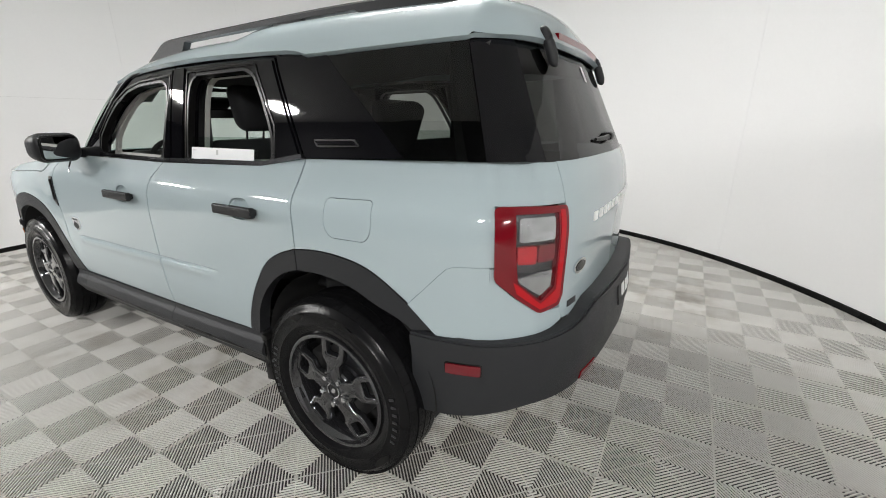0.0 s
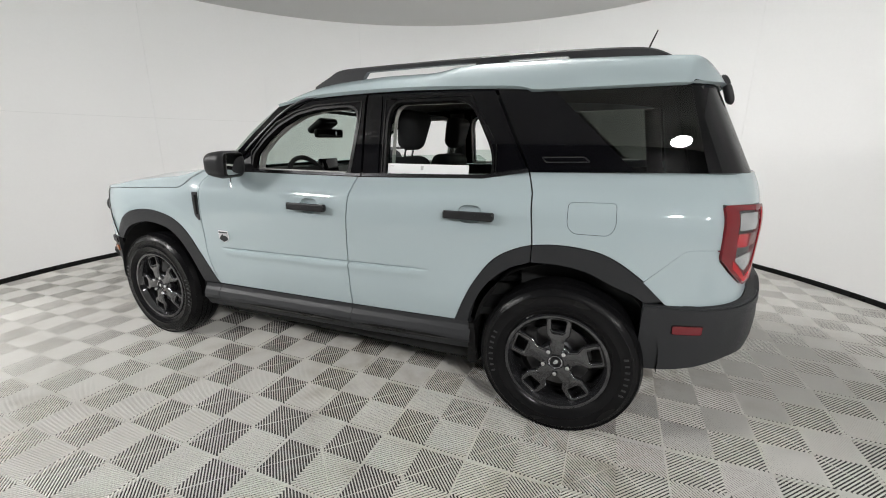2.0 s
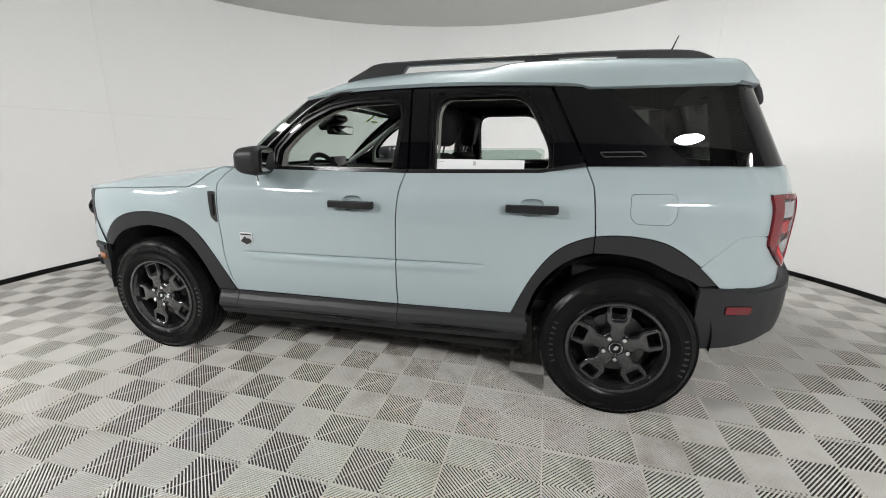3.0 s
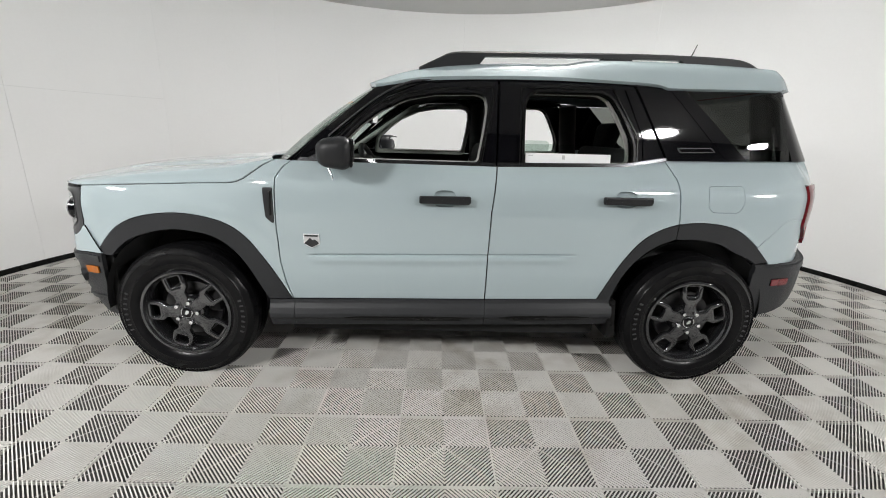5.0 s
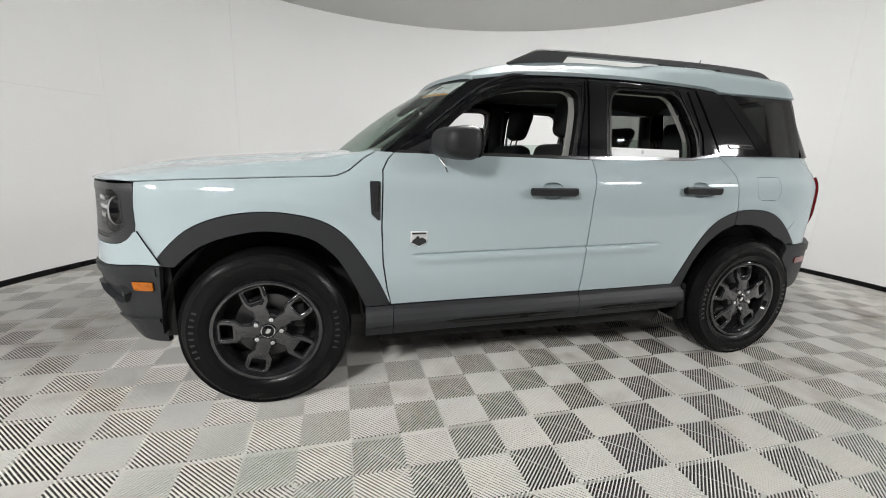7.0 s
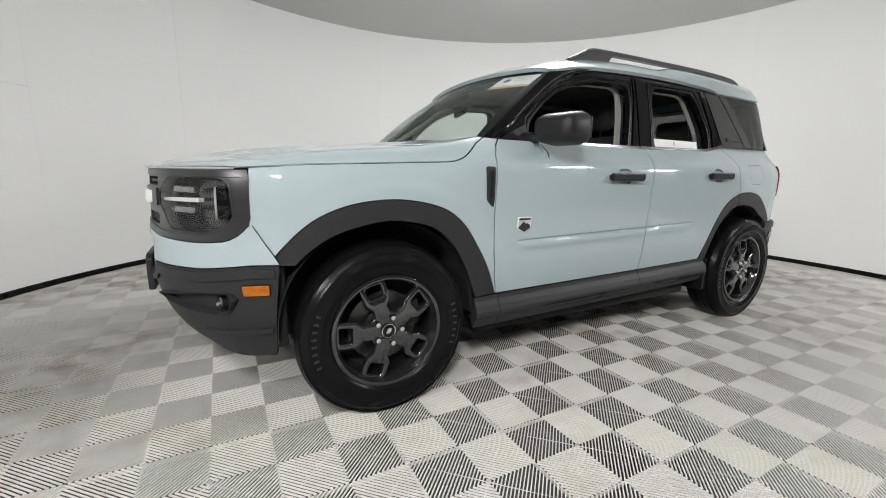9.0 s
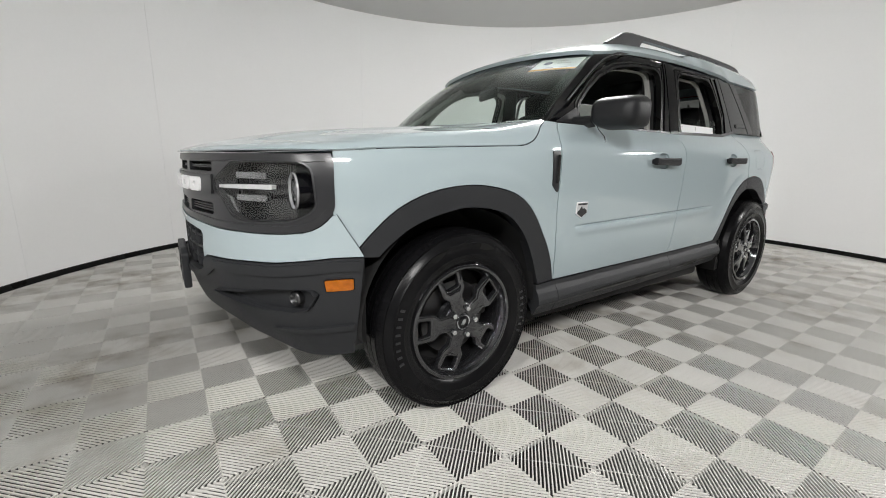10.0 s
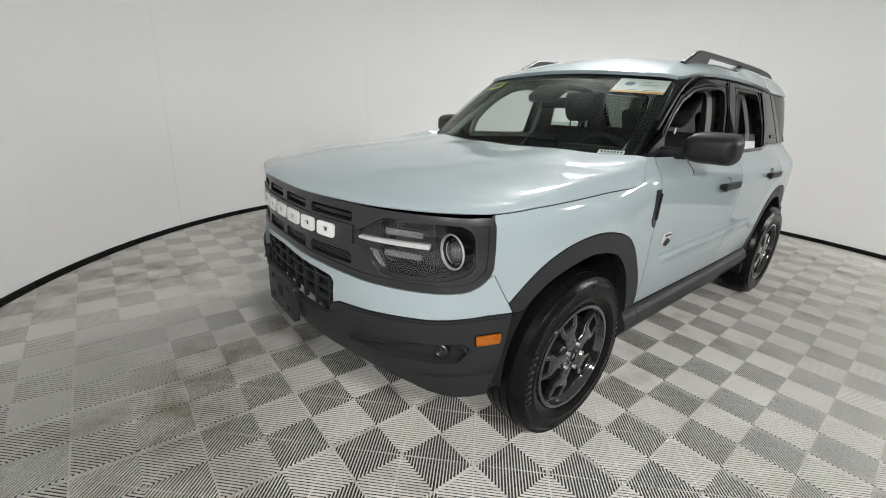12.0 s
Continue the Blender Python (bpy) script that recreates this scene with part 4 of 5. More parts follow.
def build_hood():
    """Rows run back from the curved front edge to the windscreen; the sides follow the fender joint."""
    rows = []
    side = body_side(1)
    seam = np.array([(-1.812, 0.998), (-1.65, 1.010), (-1.46, 1.019), (-1.215, 1.030), (-1.05, 1.037), (-1.015, 1.044), (-0.975, 1.062), (-0.90, 1.122), (-0.852, 1.146)])
    seam_x = lambda k: float(np.interp(k, [0, 0.16, 0.34, 0.57, 0.73, 0.77, 0.82, 0.93, 1.0], seam[:, 0]))
    seam_z = lambda k: float(np.interp(k, [0, 0.16, 0.34, 0.57, 0.73, 0.77, 0.82, 0.93, 1.0], seam[:, 1]))
    nose = [front_at(FRONT.u(0.845 * q / 40), 0.985)[0] for q in range(41)]
    nose_x = lambda a: float(np.interp(a, np.linspace(0, 1, 41), nose))
    heights = np.linspace(0.95, 1.2, 40)

    def rim(x, y):
        """Height of the body side's shoulder at a distance from the middle."""
        return float(np.interp(-y, [-side(x, h)[1] for h in heights], heights))

    for k in np.r_[np.linspace(0, 0.08, 7)[:-1], np.linspace(0.08, 1, 40)]:
        xe, ze = seam_x(k) - 0.002, seam_z(k) - 0.001
        ye = side(xe, ze)[1] - 0.0005
        xc = -2.185 + (2.185 - 1.045) * k
        mid = HOOD_MID(xc)
        row = []
        for t in np.linspace(-1, 1, 91):
            yf = math.sin(t * math.pi / 2) * 0.4 + 0.6 * t
            a = abs(yf)
            ahead = nose_x(a)
            shape = min(1.0, max(0.0, (ahead - nose_x(0)) / (nose_x(1) - nose_x(0)))) * (1 - k) + a * a * k
            x, y = xc + (xe - xc) * shape, yf * ye
            ridge = 1.0 / (1.0 + math.exp((abs(y) - 0.50 - 0.06 * (x + 1.5)) / 0.032))
            dome = mid - 0.012 * a * a + min(1, k / 0.3) * (0.011 * ridge - 0.003 * math.exp(-((abs(y) - 0.17) / 0.11) ** 2) * min(1, k / 0.5))
            dome += a * a * (0.022 * max(0.0, 1 - k / 0.15) + 0.034 * max(0.0, (k - 0.72) / 0.28))
            dome -= 0.006 * max(0.0, 1 - k / 0.04) ** 2
            fall = rim(min(max(x, -1.83), -0.85), abs(y))
            gap = (dome - fall) / 0.007
            z = dome - 0.007 * (math.log1p(math.exp(gap)) if gap < 30 else gap)
            if a > 0.97:
                z += (ze - z) * (a - 0.97) / 0.03
            row.append((x, y, z))
        rows.append(row)
    net("hood", rows, PAINT, suv, "pale grey bonnet with a raised centre", thick=0.005)
    part("cowl_panel", prism([(-1.06, -0.6), (-1.06, 0.6), (-0.84, 0.78), (-0.80, 0.72), (-0.98, 0.35), (-1.0, 0), (-0.98, -0.35), (-0.80, -0.72), (-0.84, -0.78)], 0.02, "z", 1.10), SEAL, suv)


build_hood()


# ---- front end ----
def on_front(points):
    """Turns (y, z) corners into (u, z) on the front curve."""
    return [(math.copysign(FRONT.u(abs(y)), y), z) for y, z in points]


def build_front():
    # dark panel holding grille and lamps
    n = 12
    bottom = table([0, 0.1, 0.3, 0.5, 0.68, 0.765, 0.80, 0.82, 0.833, 0.842, 0.845], [0.752, 0.75, 0.741, 0.732, 0.732, 0.736, 0.743, 0.754, 0.773, 0.80, 0.825])
    ys = [0.832 * math.sin(math.pi / 2 * k / n) for k in range(-n, n + 1)]
    low = [(y, bottom(abs(y))) for y in [-0.842, -0.838, -0.828, -0.815] + [y for y in ys if abs(y) < 0.81] + [0.815, 0.828, 0.838, 0.842]]
    outline = [(-0.845, 0.825), (-0.845, 0.962), (-0.842, 0.987)] + [(y, 0.984) for y in ys[2:-2]] + [(0.842, 0.987), (0.845, 0.962), (0.845, 0.825)] + low[::-1]
    lamp = lambda s: [(s * y, z) for y, z in rounded([(0.815, 0.962), (0.585, 0.962), (0.535, 0.93), (0.475, 0.895), (0.475, 0.862), (0.53, 0.83), (0.575, 0.775), (0.62, 0.765), (0.77, 0.772), (0.822, 0.81)], [0.04, 0.03, 0.02, 0.01, 0.01, 0.02, 0.03, 0.02, 0.03, 0.03])]
    slots = [rounded([(a, z0), (b, z0), (b, z1), (a, z1)], 0.012) for a, b in ((-0.46, -0.24), (-0.20, -0.02), (0.02, 0.20), (0.24, 0.46)) for z0, z1 in ((0.922, 0.956), (0.772, 0.814))]
    panel = sheet("grille_panel", on_front(outline), front_at, SATIN, suv, holes=[on_front(lamp(-1)), on_front(lamp(1)), *map(on_front, slots)], off=0.001, depth=0.035, du=0.05, dv=0.03, label="satin dark grey grille and headlamp surround")
    frame_line = on_front(outline)
    sheet("grille_frame", frame_line, front_at, SATIN, panel, holes=[shrink(frame_line, 0.024)], off=0.006, depth=0.018, du=0.05, dv=0.03)
    for s in (-1, 1):
        line = on_front(lamp(s))
        sheet("lamp_lip", shrink(line, -0.005), front_at, STEEL, panel, holes=[shrink(line, 0.0)], off=0.0035, depth=0.004, du=0.05, dv=0.03)
    sheet("grille_backing", on_front([(-0.56, 0.73), (0.56, 0.73), (0.56, 0.98), (-0.56, 0.98)]), front_at, DARK, panel, off=-0.034, depth=0, du=0.08, dv=0.1, flat=True)
    sheet("grille_bar", on_front(rounded([(-0.47, 0.845), (0.47, 0.845), (0.47, 0.913), (-0.47, 0.913)], 0.006)), front_at, SATIN, panel, off=0.010, depth=0.012, du=0.05, dv=0.012)
    for k in range(5):
        z = 0.935 + 0.006 * k if k < 2 else 0.783 + 0.009 * (k - 2)
        sheet("grille_fin", on_front([(-0.46, z), (0.46, z), (0.46, z + 0.004), (-0.46, z + 0.004)]), front_at, SATIN, panel, off=-0.008, depth=0.01, du=0.06, dv=0.05)
    # six block letters drawn as plain white shapes
    for y0, y1 in ((-0.388, -0.300), (-0.278, -0.195), (-0.170, -0.068), (-0.045, 0.050), (0.073, 0.160), (0.183, 0.270)):
        ym = (y0 + y1) / 2
        ring = rounded([(y0, 0.850), (y1, 0.850), (y1, 0.900), (y0, 0.900)], 0.012)
        gap = rounded([(ym - 0.012, 0.867), (ym + 0.012, 0.867), (ym + 0.012, 0.884), (ym - 0.012, 0.884)], 0.004)
        sheet("block_letter", on_front(ring), front_at, WHITE_INK, panel, holes=[on_front(gap)], off=0.018, depth=0.008, du=0.05, dv=0.03, label="raised white block shape")
    # painted band under the panel, with the lower air opening
    seam_low = [(y, 0.642 - 0.04 * (1 - min(1, abs(y) / 0.75)) if abs(y) < 0.75 else 0.642 + 0.02 * (abs(y) - 0.75) / 0.1) for y in np.linspace(-0.84, 0.84, 33)]
    top = [(y, bottom(abs(y)) - 0.004) for y in [0.841, 0.836, 0.828, 0.815] + [0.80 - 0.05 * k for k in range(33)] + [-0.815, -0.828, -0.836, -0.841]]
    # split so the opening cuts the lower edge of the band
    leftpart = [p for p in seam_low if p[0] < -0.385]
    rightpart = [p for p in seam_low if p[0] > 0.385]
    notch = [(-0.385, 0.61), (-0.385, 0.69), (-0.365, 0.705), (-0.28, 0.714), (0, 0.73), (0.28, 0.714), (0.365, 0.705), (0.385, 0.69), (0.385, 0.61)]
    band = on_front([(-0.872, 0.66)] + leftpart + notch + rightpart + [(0.872, 0.66), (0.868, 0.69), (0.846, 0.80)] + top + [(-0.846, 0.80), (-0.868, 0.69)])
    sheet("bumper_cover", band, front_at, PAINT, suv, off=0.008, depth=0.03, du=0.04, dv=0.025)
    for s in (-1, 1):
        sheet("bumper_end", [(-1.86, 0.66), (-1.72, 0.66), (-1.72, 0.70), (-1.79, 0.80), (-1.86, 0.80)], body_side(s), SEAL, suv, off=-0.006, depth=0.0, du=0.03, dv=0.03)
        # Thin raised dark strip drawn for the shaded gap between bumper and fender.
        sheet("bumper_seal", on_front([(s * y, z) for y, z in ((0.8462, 0.80), (0.8575, 0.745), (0.8685, 0.69), (0.8722, 0.665), (0.8727, 0.665), (0.8690, 0.69), (0.8580, 0.745), (0.8468, 0.80))]), front_at, SEAL, suv, off=0.0092, depth=0.006, du=0.05, dv=0.03)
    # lower bumper
    lip = [(y, table([0, 0.3, 0.5, 0.65, 0.74, 0.80, 0.84], [0.40, 0.40, 0.385, 0.345, 0.305, 0.295, 0.30])(abs(y))) for y in np.linspace(0.862, -0.862, 41)]
    hollow = [(-0.375, 0.60), (-0.35, 0.545), (0.35, 0.545), (0.375, 0.60)]
    outline = on_front([(-0.872, 0.655)] + [(y, z - 0.005) for y, z in leftpart] + hollow + [(y, z - 0.005) for y, z in rightpart] + [(0.872, 0.655), (0.868, 0.5)] + lip + [(-0.868, 0.5)])
    fog = lambda s: on_front([(s * y, z) for y, z in rounded([(0.47, 0.512), (0.60, 0.528), (0.70, 0.546), (0.772, 0.553), (0.812, 0.556), (0.822, 0.535), (0.806, 0.486), (0.765, 0.468), (0.69, 0.470), (0.62, 0.482)], [0.004, 0, 0, 0.004, 0.006, 0.006, 0.01, 0.01, 0.01, 0.01])])
    bump = sheet("lower_bumper", outline, front_at, PLASTIC, suv, holes=[fog(-1), fog(1)], off=0.011, depth=0.022, du=0.04, dv=0.03, label="charcoal plastic lower bumper")
    sheet("bumper_ledge", on_front([(-0.868, 0.615)] + [(y, z - 0.045) for y, z in seam_low if abs(y) > 0.42 and y < 0] + [(-0.40, 0.545), (-0.30, 0.52), (0.30, 0.52), (0.40, 0.545)] + [(y, z - 0.045) for y, z in seam_low if y > 0.42] + [(0.868, 0.615), (0.868, 0.645)] + [(y, z - 0.012) for y, z in seam_low[::-1] if y > 0.42] + [(0.40, 0.575), (0.30, 0.54), (-0.30, 0.54), (-0.40, 0.575)] + [(y, z - 0.012) for y, z in seam_low[::-1] if y < -0.42] + [(-0.868, 0.645)]), front_at, PLASTIC, bump, off=0.019, depth=0.02, du=0.05, dv=0.02)
    for s in (-1, 1):
        sink = table([FRONT.u(a) for a in (0.46, 0.62, 0.755, 0.772, 0.782, 0.825)], [-0.010, 0.008, 0.030, 0.030, 0.022, -0.010])
        recess = lambda u, z, s=s: tuple(Vector(front_at(u, z)) + Vector((0.8, -s * 0.45, 0)) * sink(abs(u)))
        sheet("fog_recess", fog(s), recess, PLASTIC, bump, depth=-0.03, du=0.015, dv=0.012)
        sheet("chin_step", on_front([(s * y, z) for y, z in ((0.70, 0.405), (0.78, 0.412), (0.862, 0.424), (0.862, 0.404), (0.78, 0.392), (0.70, 0.395))]), front_at, PLASTIC, bump, off=0.021, depth=0.02, du=0.03, dv=0.02)
        x, y, z = front_at(math.copysign(FRONT.u(0.765), s), 0.512)
        cup = part("fog_lamp", bmesh.new(), CLEAR, suv, "small round front fog lamp")
        m = look((x + 0.004, y - s * 0.004, z), (x - 1.0, y + s * 0.55, z))
        bowl = lathe([(0, -0.02), (0.012, -0.016), (0.017, -0.003), (0.02, 0.0), (0.024, -0.003), (0.026, -0.03)], 24, "z")
        bowl.transform(m @ pose(0, 0, 0, 180, 0, 0))
        part("fog_bowl", bowl, STEEL, cup)
        lens = lathe([(0, 0.004), (0.01, 0.003), (0.018, -0.001)], 24, "z")
        lens.transform(m @ pose(0, 0, 0, 180, 0, 0))
        part("fog_lens", lens, CLEAR, cup)
        amber = on_front([(s * y, zz) for y, zz in rounded([(0.831, 0.549), (0.862, 0.551), (0.862, 0.588), (0.829, 0.586)], 0.004)])
        marker = sheet("side_marker", amber, front_at, AMBER, suv, off=0.018, depth=0.012, du=0.02, dv=0.015, label="amber side marker lamp")
        sheet("marker_rim", shrink(amber, -0.004), front_at, SEAL, marker, off=0.013, depth=0.01, du=0.05, dv=0.03)
    # mesh of the lower opening and bracket
    sheet("lower_grille_backing", on_front([(-0.40, 0.54), (0.40, 0.54), (0.40, 0.74), (-0.40, 0.74)]), front_at, DARK, suv, off=-0.05, depth=0, du=0.08, dv=0.1, flat=True)
    for k in range(9):
        y = -0.34 + 0.085 * k
        x = front_at(FRONT.u(abs(y)), 0.64)[0]
        part("grille_post", box((0.02, 0.008, 0.17), (x + 0.02, y, 0.635), 0.002), PLASTIC, bump)
    for z in (0.585, 0.63, 0.675):
        sheet("grille_slat", on_front([(-0.385, z), (0.385, z), (0.385, z + 0.009), (-0.385, z + 0.009)]), front_at, PLASTIC, bump, off=-0.012, depth=0.02, du=0.06, dv=0.05)
    for s in (-1, 1):
        part("arch_filler", box((0.05, 0.10, 0.34), (-1.735, s * 0.785, 0.50), 0.01), DARK, suv)
    bracket = part("plate_bracket", prism(rounded([(-0.15, 0.43), (0.15, 0.43), (0.155, 0.58), (0.12, 0.60), (-0.12, 0.60), (-0.155, 0.58)], 0.012), 0.028, "x", -2.208, 0.006), PLASTIC, suv, "empty charcoal number plate bracket")
    # Solid dark blocks stand in for the shade inside the bracket's open slots.
    for y, z in ((-0.09, 0.56), (0.09, 0.56), (-0.09, 0.47), (0.09, 0.47), (0.0, 0.52)):
        part("bracket_slot", box((0.012, 0.03 if y else 0.06, 0.022 if y else 0.05), (-2.2185, y, z), 0.003), DARK, bracket)
    for s in (-1, 1):
        build_headlamp(s, on_front(lamp(s)))


def build_headlamp(s, outline):
    root = part("headlamp", bmesh.new(), LAMP_HOUSING, suv, "headlamp with a white light bar and round projector")
    deep = lambda u, z: tuple(Vector(front_at(u, z)) + Vector((0.075, -s * 0.03, 0)))
    sheet("lamp_bowl", outline, deep, LAMP_HOUSING, root, depth=-0.05, du=0.04, dv=0.03)
    sheet("lamp_lens", shrink(outline, 0.002), front_at, CLEAR, root, off=0.002, depth=0.004, du=0.04, dv=0.03)
    strip = lambda y0, y1, z0, z1, r=0.006: on_front([(s * y, z) for y, z in rounded([(y0, z0), (y1, z0), (y1, z1), (y0, z1)], r)])
    mid = lambda u, z: tuple(Vector(front_at(u, z)) + Vector((0.012, -s * 0.006, 0)))
    sheet("light_bar", on_front([(s * y, z) for y, z in rounded([(0.48, 0.868), (0.60, 0.870), (0.718, 0.872), (0.718, 0.888), (0.60, 0.884), (0.48, 0.878)], 0.004)]), mid, DRL, root, depth=0.02, du=0.03, dv=0.02, label="white daytime light bar")
    for z in (0.905, 0.832):
        sheet("reflector_strip", strip(0.585, 0.70, z, z + 0.02), mid, REFLECTOR, root, depth=0.015, du=0.03, dv=0.02)
    sheet("lower_reflector", on_front([(s * y, z) for y, z in rounded([(0.525, 0.846), (0.56, 0.842), (0.592, 0.79), (0.572, 0.79)], 0.006)]), mid, REFLECTOR, root, depth=0.015, du=0.03, dv=0.02)
    x, y, z = front_at(s * FRONT.u(0.758), 0.870)
    m = look((x, y, z), (x - 1.0, y - s * 0.03, z)) @ pose(0, 0, 0, 180, 0, 0)
    shift = pose(0, 0, 0) @ Matrix.Translation((0.0, 0, -0.016))
    ring = lathe([(0.0535, -0.022), (0.0585, -0.020), (0.0595, -0.017), (0.0575, -0.0135), (0.0545, -0.0145), (0.052, -0.022)], 48, "z")
    ring.transform(m @ shift)
    part("lamp_ring", ring, HALO, root, "white light ring round the projector")
    small = lathe([(0.037, -0.034), (0.038, -0.026), (0.0405, -0.024), (0.042, -0.030), (0.042, -0.04)], 40, "z")
    small.transform(m @ shift)
    part("projector_ring", small, CHROME, root)
    cup = lathe([(0.0585, -0.06), (0.058, -0.0205), (0.052, -0.021), (0.046, -0.026), (0.036, -0.030), (0.036, -0.045)], 40, "z")
    cup.transform(m @ shift)
    part("projector_shroud", cup, GLOSS, root)
    eye = lathe([(0.036, -0.036), (0.03, -0.024), (0.018, -0.016), (0, -0.013)], 32, "z")
    eye.transform(m @ shift)
    part("projector_lens", eye, varied("projector_glass", (0.12, 0.12, 0.13), 0.03, metal=0.4, coat=1.0), root)
    for k in range(7):
        zz = 0.838 + 0.011 * k
        p = front_at(s * FRONT.u(0.815), zz)
        part("bezel_rib", box((0.03, 0.006, 0.004), (p[0] + 0.006, p[1] - s * 0.014, zz), 0.001), LAMP_HOUSING, root)


build_front()


# ---- rear end ----
def on_rear(points):
    return [(math.copysign(REAR.u(abs(y)), y), z) for y, z in points]


def gate_at(u, v):
    """Upper tail: u runs from the side seam (0) to the middle (1), and on to the far seam (2); v from the belt to the roof."""
    w = u if u <= 1 else 2 - u
    s = -1 if u <= 1 else 1
    k = np.clip(w, 0, 1) * (len(gate_low) - 1)
    i = min(int(k), len(gate_low) - 2)
    f = k - i
    a = gate_low[i] * (1 - f) + gate_low[i + 1] * f
    b = gate_top[i] * (1 - f) + gate_top[i + 1] * f
    y, x = a * (1 - v) + b * v
    return x, s * y, 1.206 + (1.556 - 1.206) * v


def build_rear():
    edge = 0.5
    glass = sheet("rear_window", [(edge, -0.004), (1, -0.004), (2 - edge, -0.004), (2 - edge, 1), (1, 1), (edge, 1)], gate_at, REAR_GLASS, suv, depth=0.005, du=0.05, dv=0.1, label="dark tinted rear window with two hinges")
    for s in (0, 1):
        span = [(0.004, -0.008), (edge - 0.008, -0.004), (edge - 0.008, 1.02), (0.004, 1.02)]
        span = span if not s else [(2 - a, b) for a, b in span]
        sheet("d_pillar_trim", span, gate_at, GLOSS, suv, off=0.003, depth=0.02, du=0.03, dv=0.1, label="gloss black rear pillar panel")
        hin = part("gate_hinge", bmesh.new(), GLOSS, suv, "black tailgate glass hinge cover")
        y = -0.405 if not s else 0.405
        part("hinge_cover", tube(smooth_line([(1.886, y, 1.602), (1.899, y, 1.594), (1.914, y, 1.568), (1.928, y, 1.535), (1.939, y, 1.498), (1.939, y, 1.486)], 4), [0.004, 0.009, 0.013, 0.016, 0.018, 0.019, 0.019, 0.019, 0.019, 0.019, 0.019, 0.019, 0.019, 0.019, 0.019, 0.018, 0.016, 0.014, 0.011, 0.008, 0.005], 14), PLASTIC, hin)
    gate = on_rear([(y, 0.705) for y in np.linspace(-0.585, 0.585, 13)] + [(0.60, 0.74), (0.603, 1.09), (0.603, 1.205)] + [(y, 1.205) for y in np.linspace(0.56, -0.56, 13)] + [(-0.603, 1.205), (-0.603, 1.09), (-0.60, 0.74)])
    g = sheet("tailgate", gate, rear_at, PAINT, suv, depth=0.03, du=0.05, dv=0.03)
    sheet("gate_badge", on_rear([(-0.49 + 0.05 * math.cos(a), 0.862 + 0.026 * math.sin(a)) for a in (math.pi * k / 12 for k in range(24))]), rear_at, CHROME, g, off=0.006, depth=0.006, du=0.03, dv=0.03, label="oval badge")
    sheet("gate_badge_face", on_rear([(-0.49 + 0.040 * math.cos(a), 0.862 + 0.0175 * math.sin(a)) for a in (math.pi * k / 12 for k in range(24))]), rear_at, GLOSS, g, off=0.0075, depth=0.002, du=0.03, dv=0.03)
    for k in range(12):
        y = -0.40 + 0.068 * k
        sheet("gate_letter", on_rear([(y, 0.995), (y + 0.04, 0.995), (y + 0.04, 1.025), (y, 1.025)]), rear_at, WHITE_INK, g, off=0.004, depth=0.004, du=0.05, dv=0.05)
    sheet("gate_script", on_rear([(-0.56, 0.735), (-0.50, 0.735), (-0.50, 0.755), (-0.56, 0.755)]), rear_at, INK, g, off=0.003, depth=0.003, du=0.05, dv=0.05)
    for s in (-1, 1):
        # corner above and below the lamp
        side_low = [(1.75, 0.672), (1.905, 0.672), (1.905, 0.907), (1.84, 0.907), (1.808, 0.905), (1.788, 0.897), (1.763, 0.873), (1.719, 0.826), (1.656, 0.762), (1.73, 0.69)]
        sheet("rear_bumper_side", shrink(side_low, -0.0020), body_side(s), PAINT, suv, depth=0.02, du=0.025, dv=0.018)
        corner_low = on_rear([(s * y, z) for y, z in [(0.791, 0.668), (0.745, 0.67), (0.70, 0.675), (0.64, 0.685), (0.59, 0.702), (0.592, 0.745), (0.63, 0.748), (0.68, 0.752), (0.70, 0.765), (0.745, 0.81), (0.781, 0.862), (0.785, 0.904), (0.791, 0.904)]])
        sheet("rear_bumper_cover", shrink(corner_low, 0.0005), rear_at, PAINT, suv, off=-0.001, depth=0.02, du=0.03, dv=0.025)
        build_tail_lamp(s)
    # lower bumper
    top = lambda y: table([0, 0.45, 0.56, 0.63, 0.72, 0.8, 0.86], [0.735, 0.735, 0.70, 0.685, 0.672, 0.667, 0.670])(abs(y))
    low = lambda y: table([0, 0.5, 0.7, 0.8, 0.86], [0.455, 0.455, 0.44, 0.40, 0.362])(abs(y))
    ys = np.sin(np.linspace(-1, 1, 41) * math.pi / 2) * 0.853
    shelf = lambda u, z: (lambda p: (p[0] + 0.055 * max(0, 1 - abs(p[1]) / 0.9) ** 0.6, p[1], p[2]))(rear_at(u, z))
    bump = sheet("rear_bumper", on_rear([(y, low(y)) for y in ys] + [(y, top(y)) for y in ys[::-1]]), shelf, PLASTIC, suv, off=0.012, depth=0.022, du=0.04, dv=0.025, label="charcoal plastic rear bumper")
    step_rows = []
    for f in np.linspace(-0.025, 1.0, 6):
        row = []
        for y in ys[3:-3]:
            u = math.copysign(REAR.u(abs(y)), y)
            a, b = Vector(rear_at(u, top(y))), Vector(shelf(u, top(y)))
            row.append(tuple(a.lerp(b, f) + Vector((0.004, 0, 0.004 * (1 - f)))))
        step_rows.append(row)
    net("bumper_step", step_rows, PLASTIC, bump, thick=0.01, flip=True)
    sheet("bumper_crease", on_rear([(y, top(y) - 0.045) for y in ys] + [(y, top(y) - 0.008) for y in ys[::-1]]), shelf, PLASTIC, bump, off=0.019, depth=0.02, du=0.05, dv=0.02)
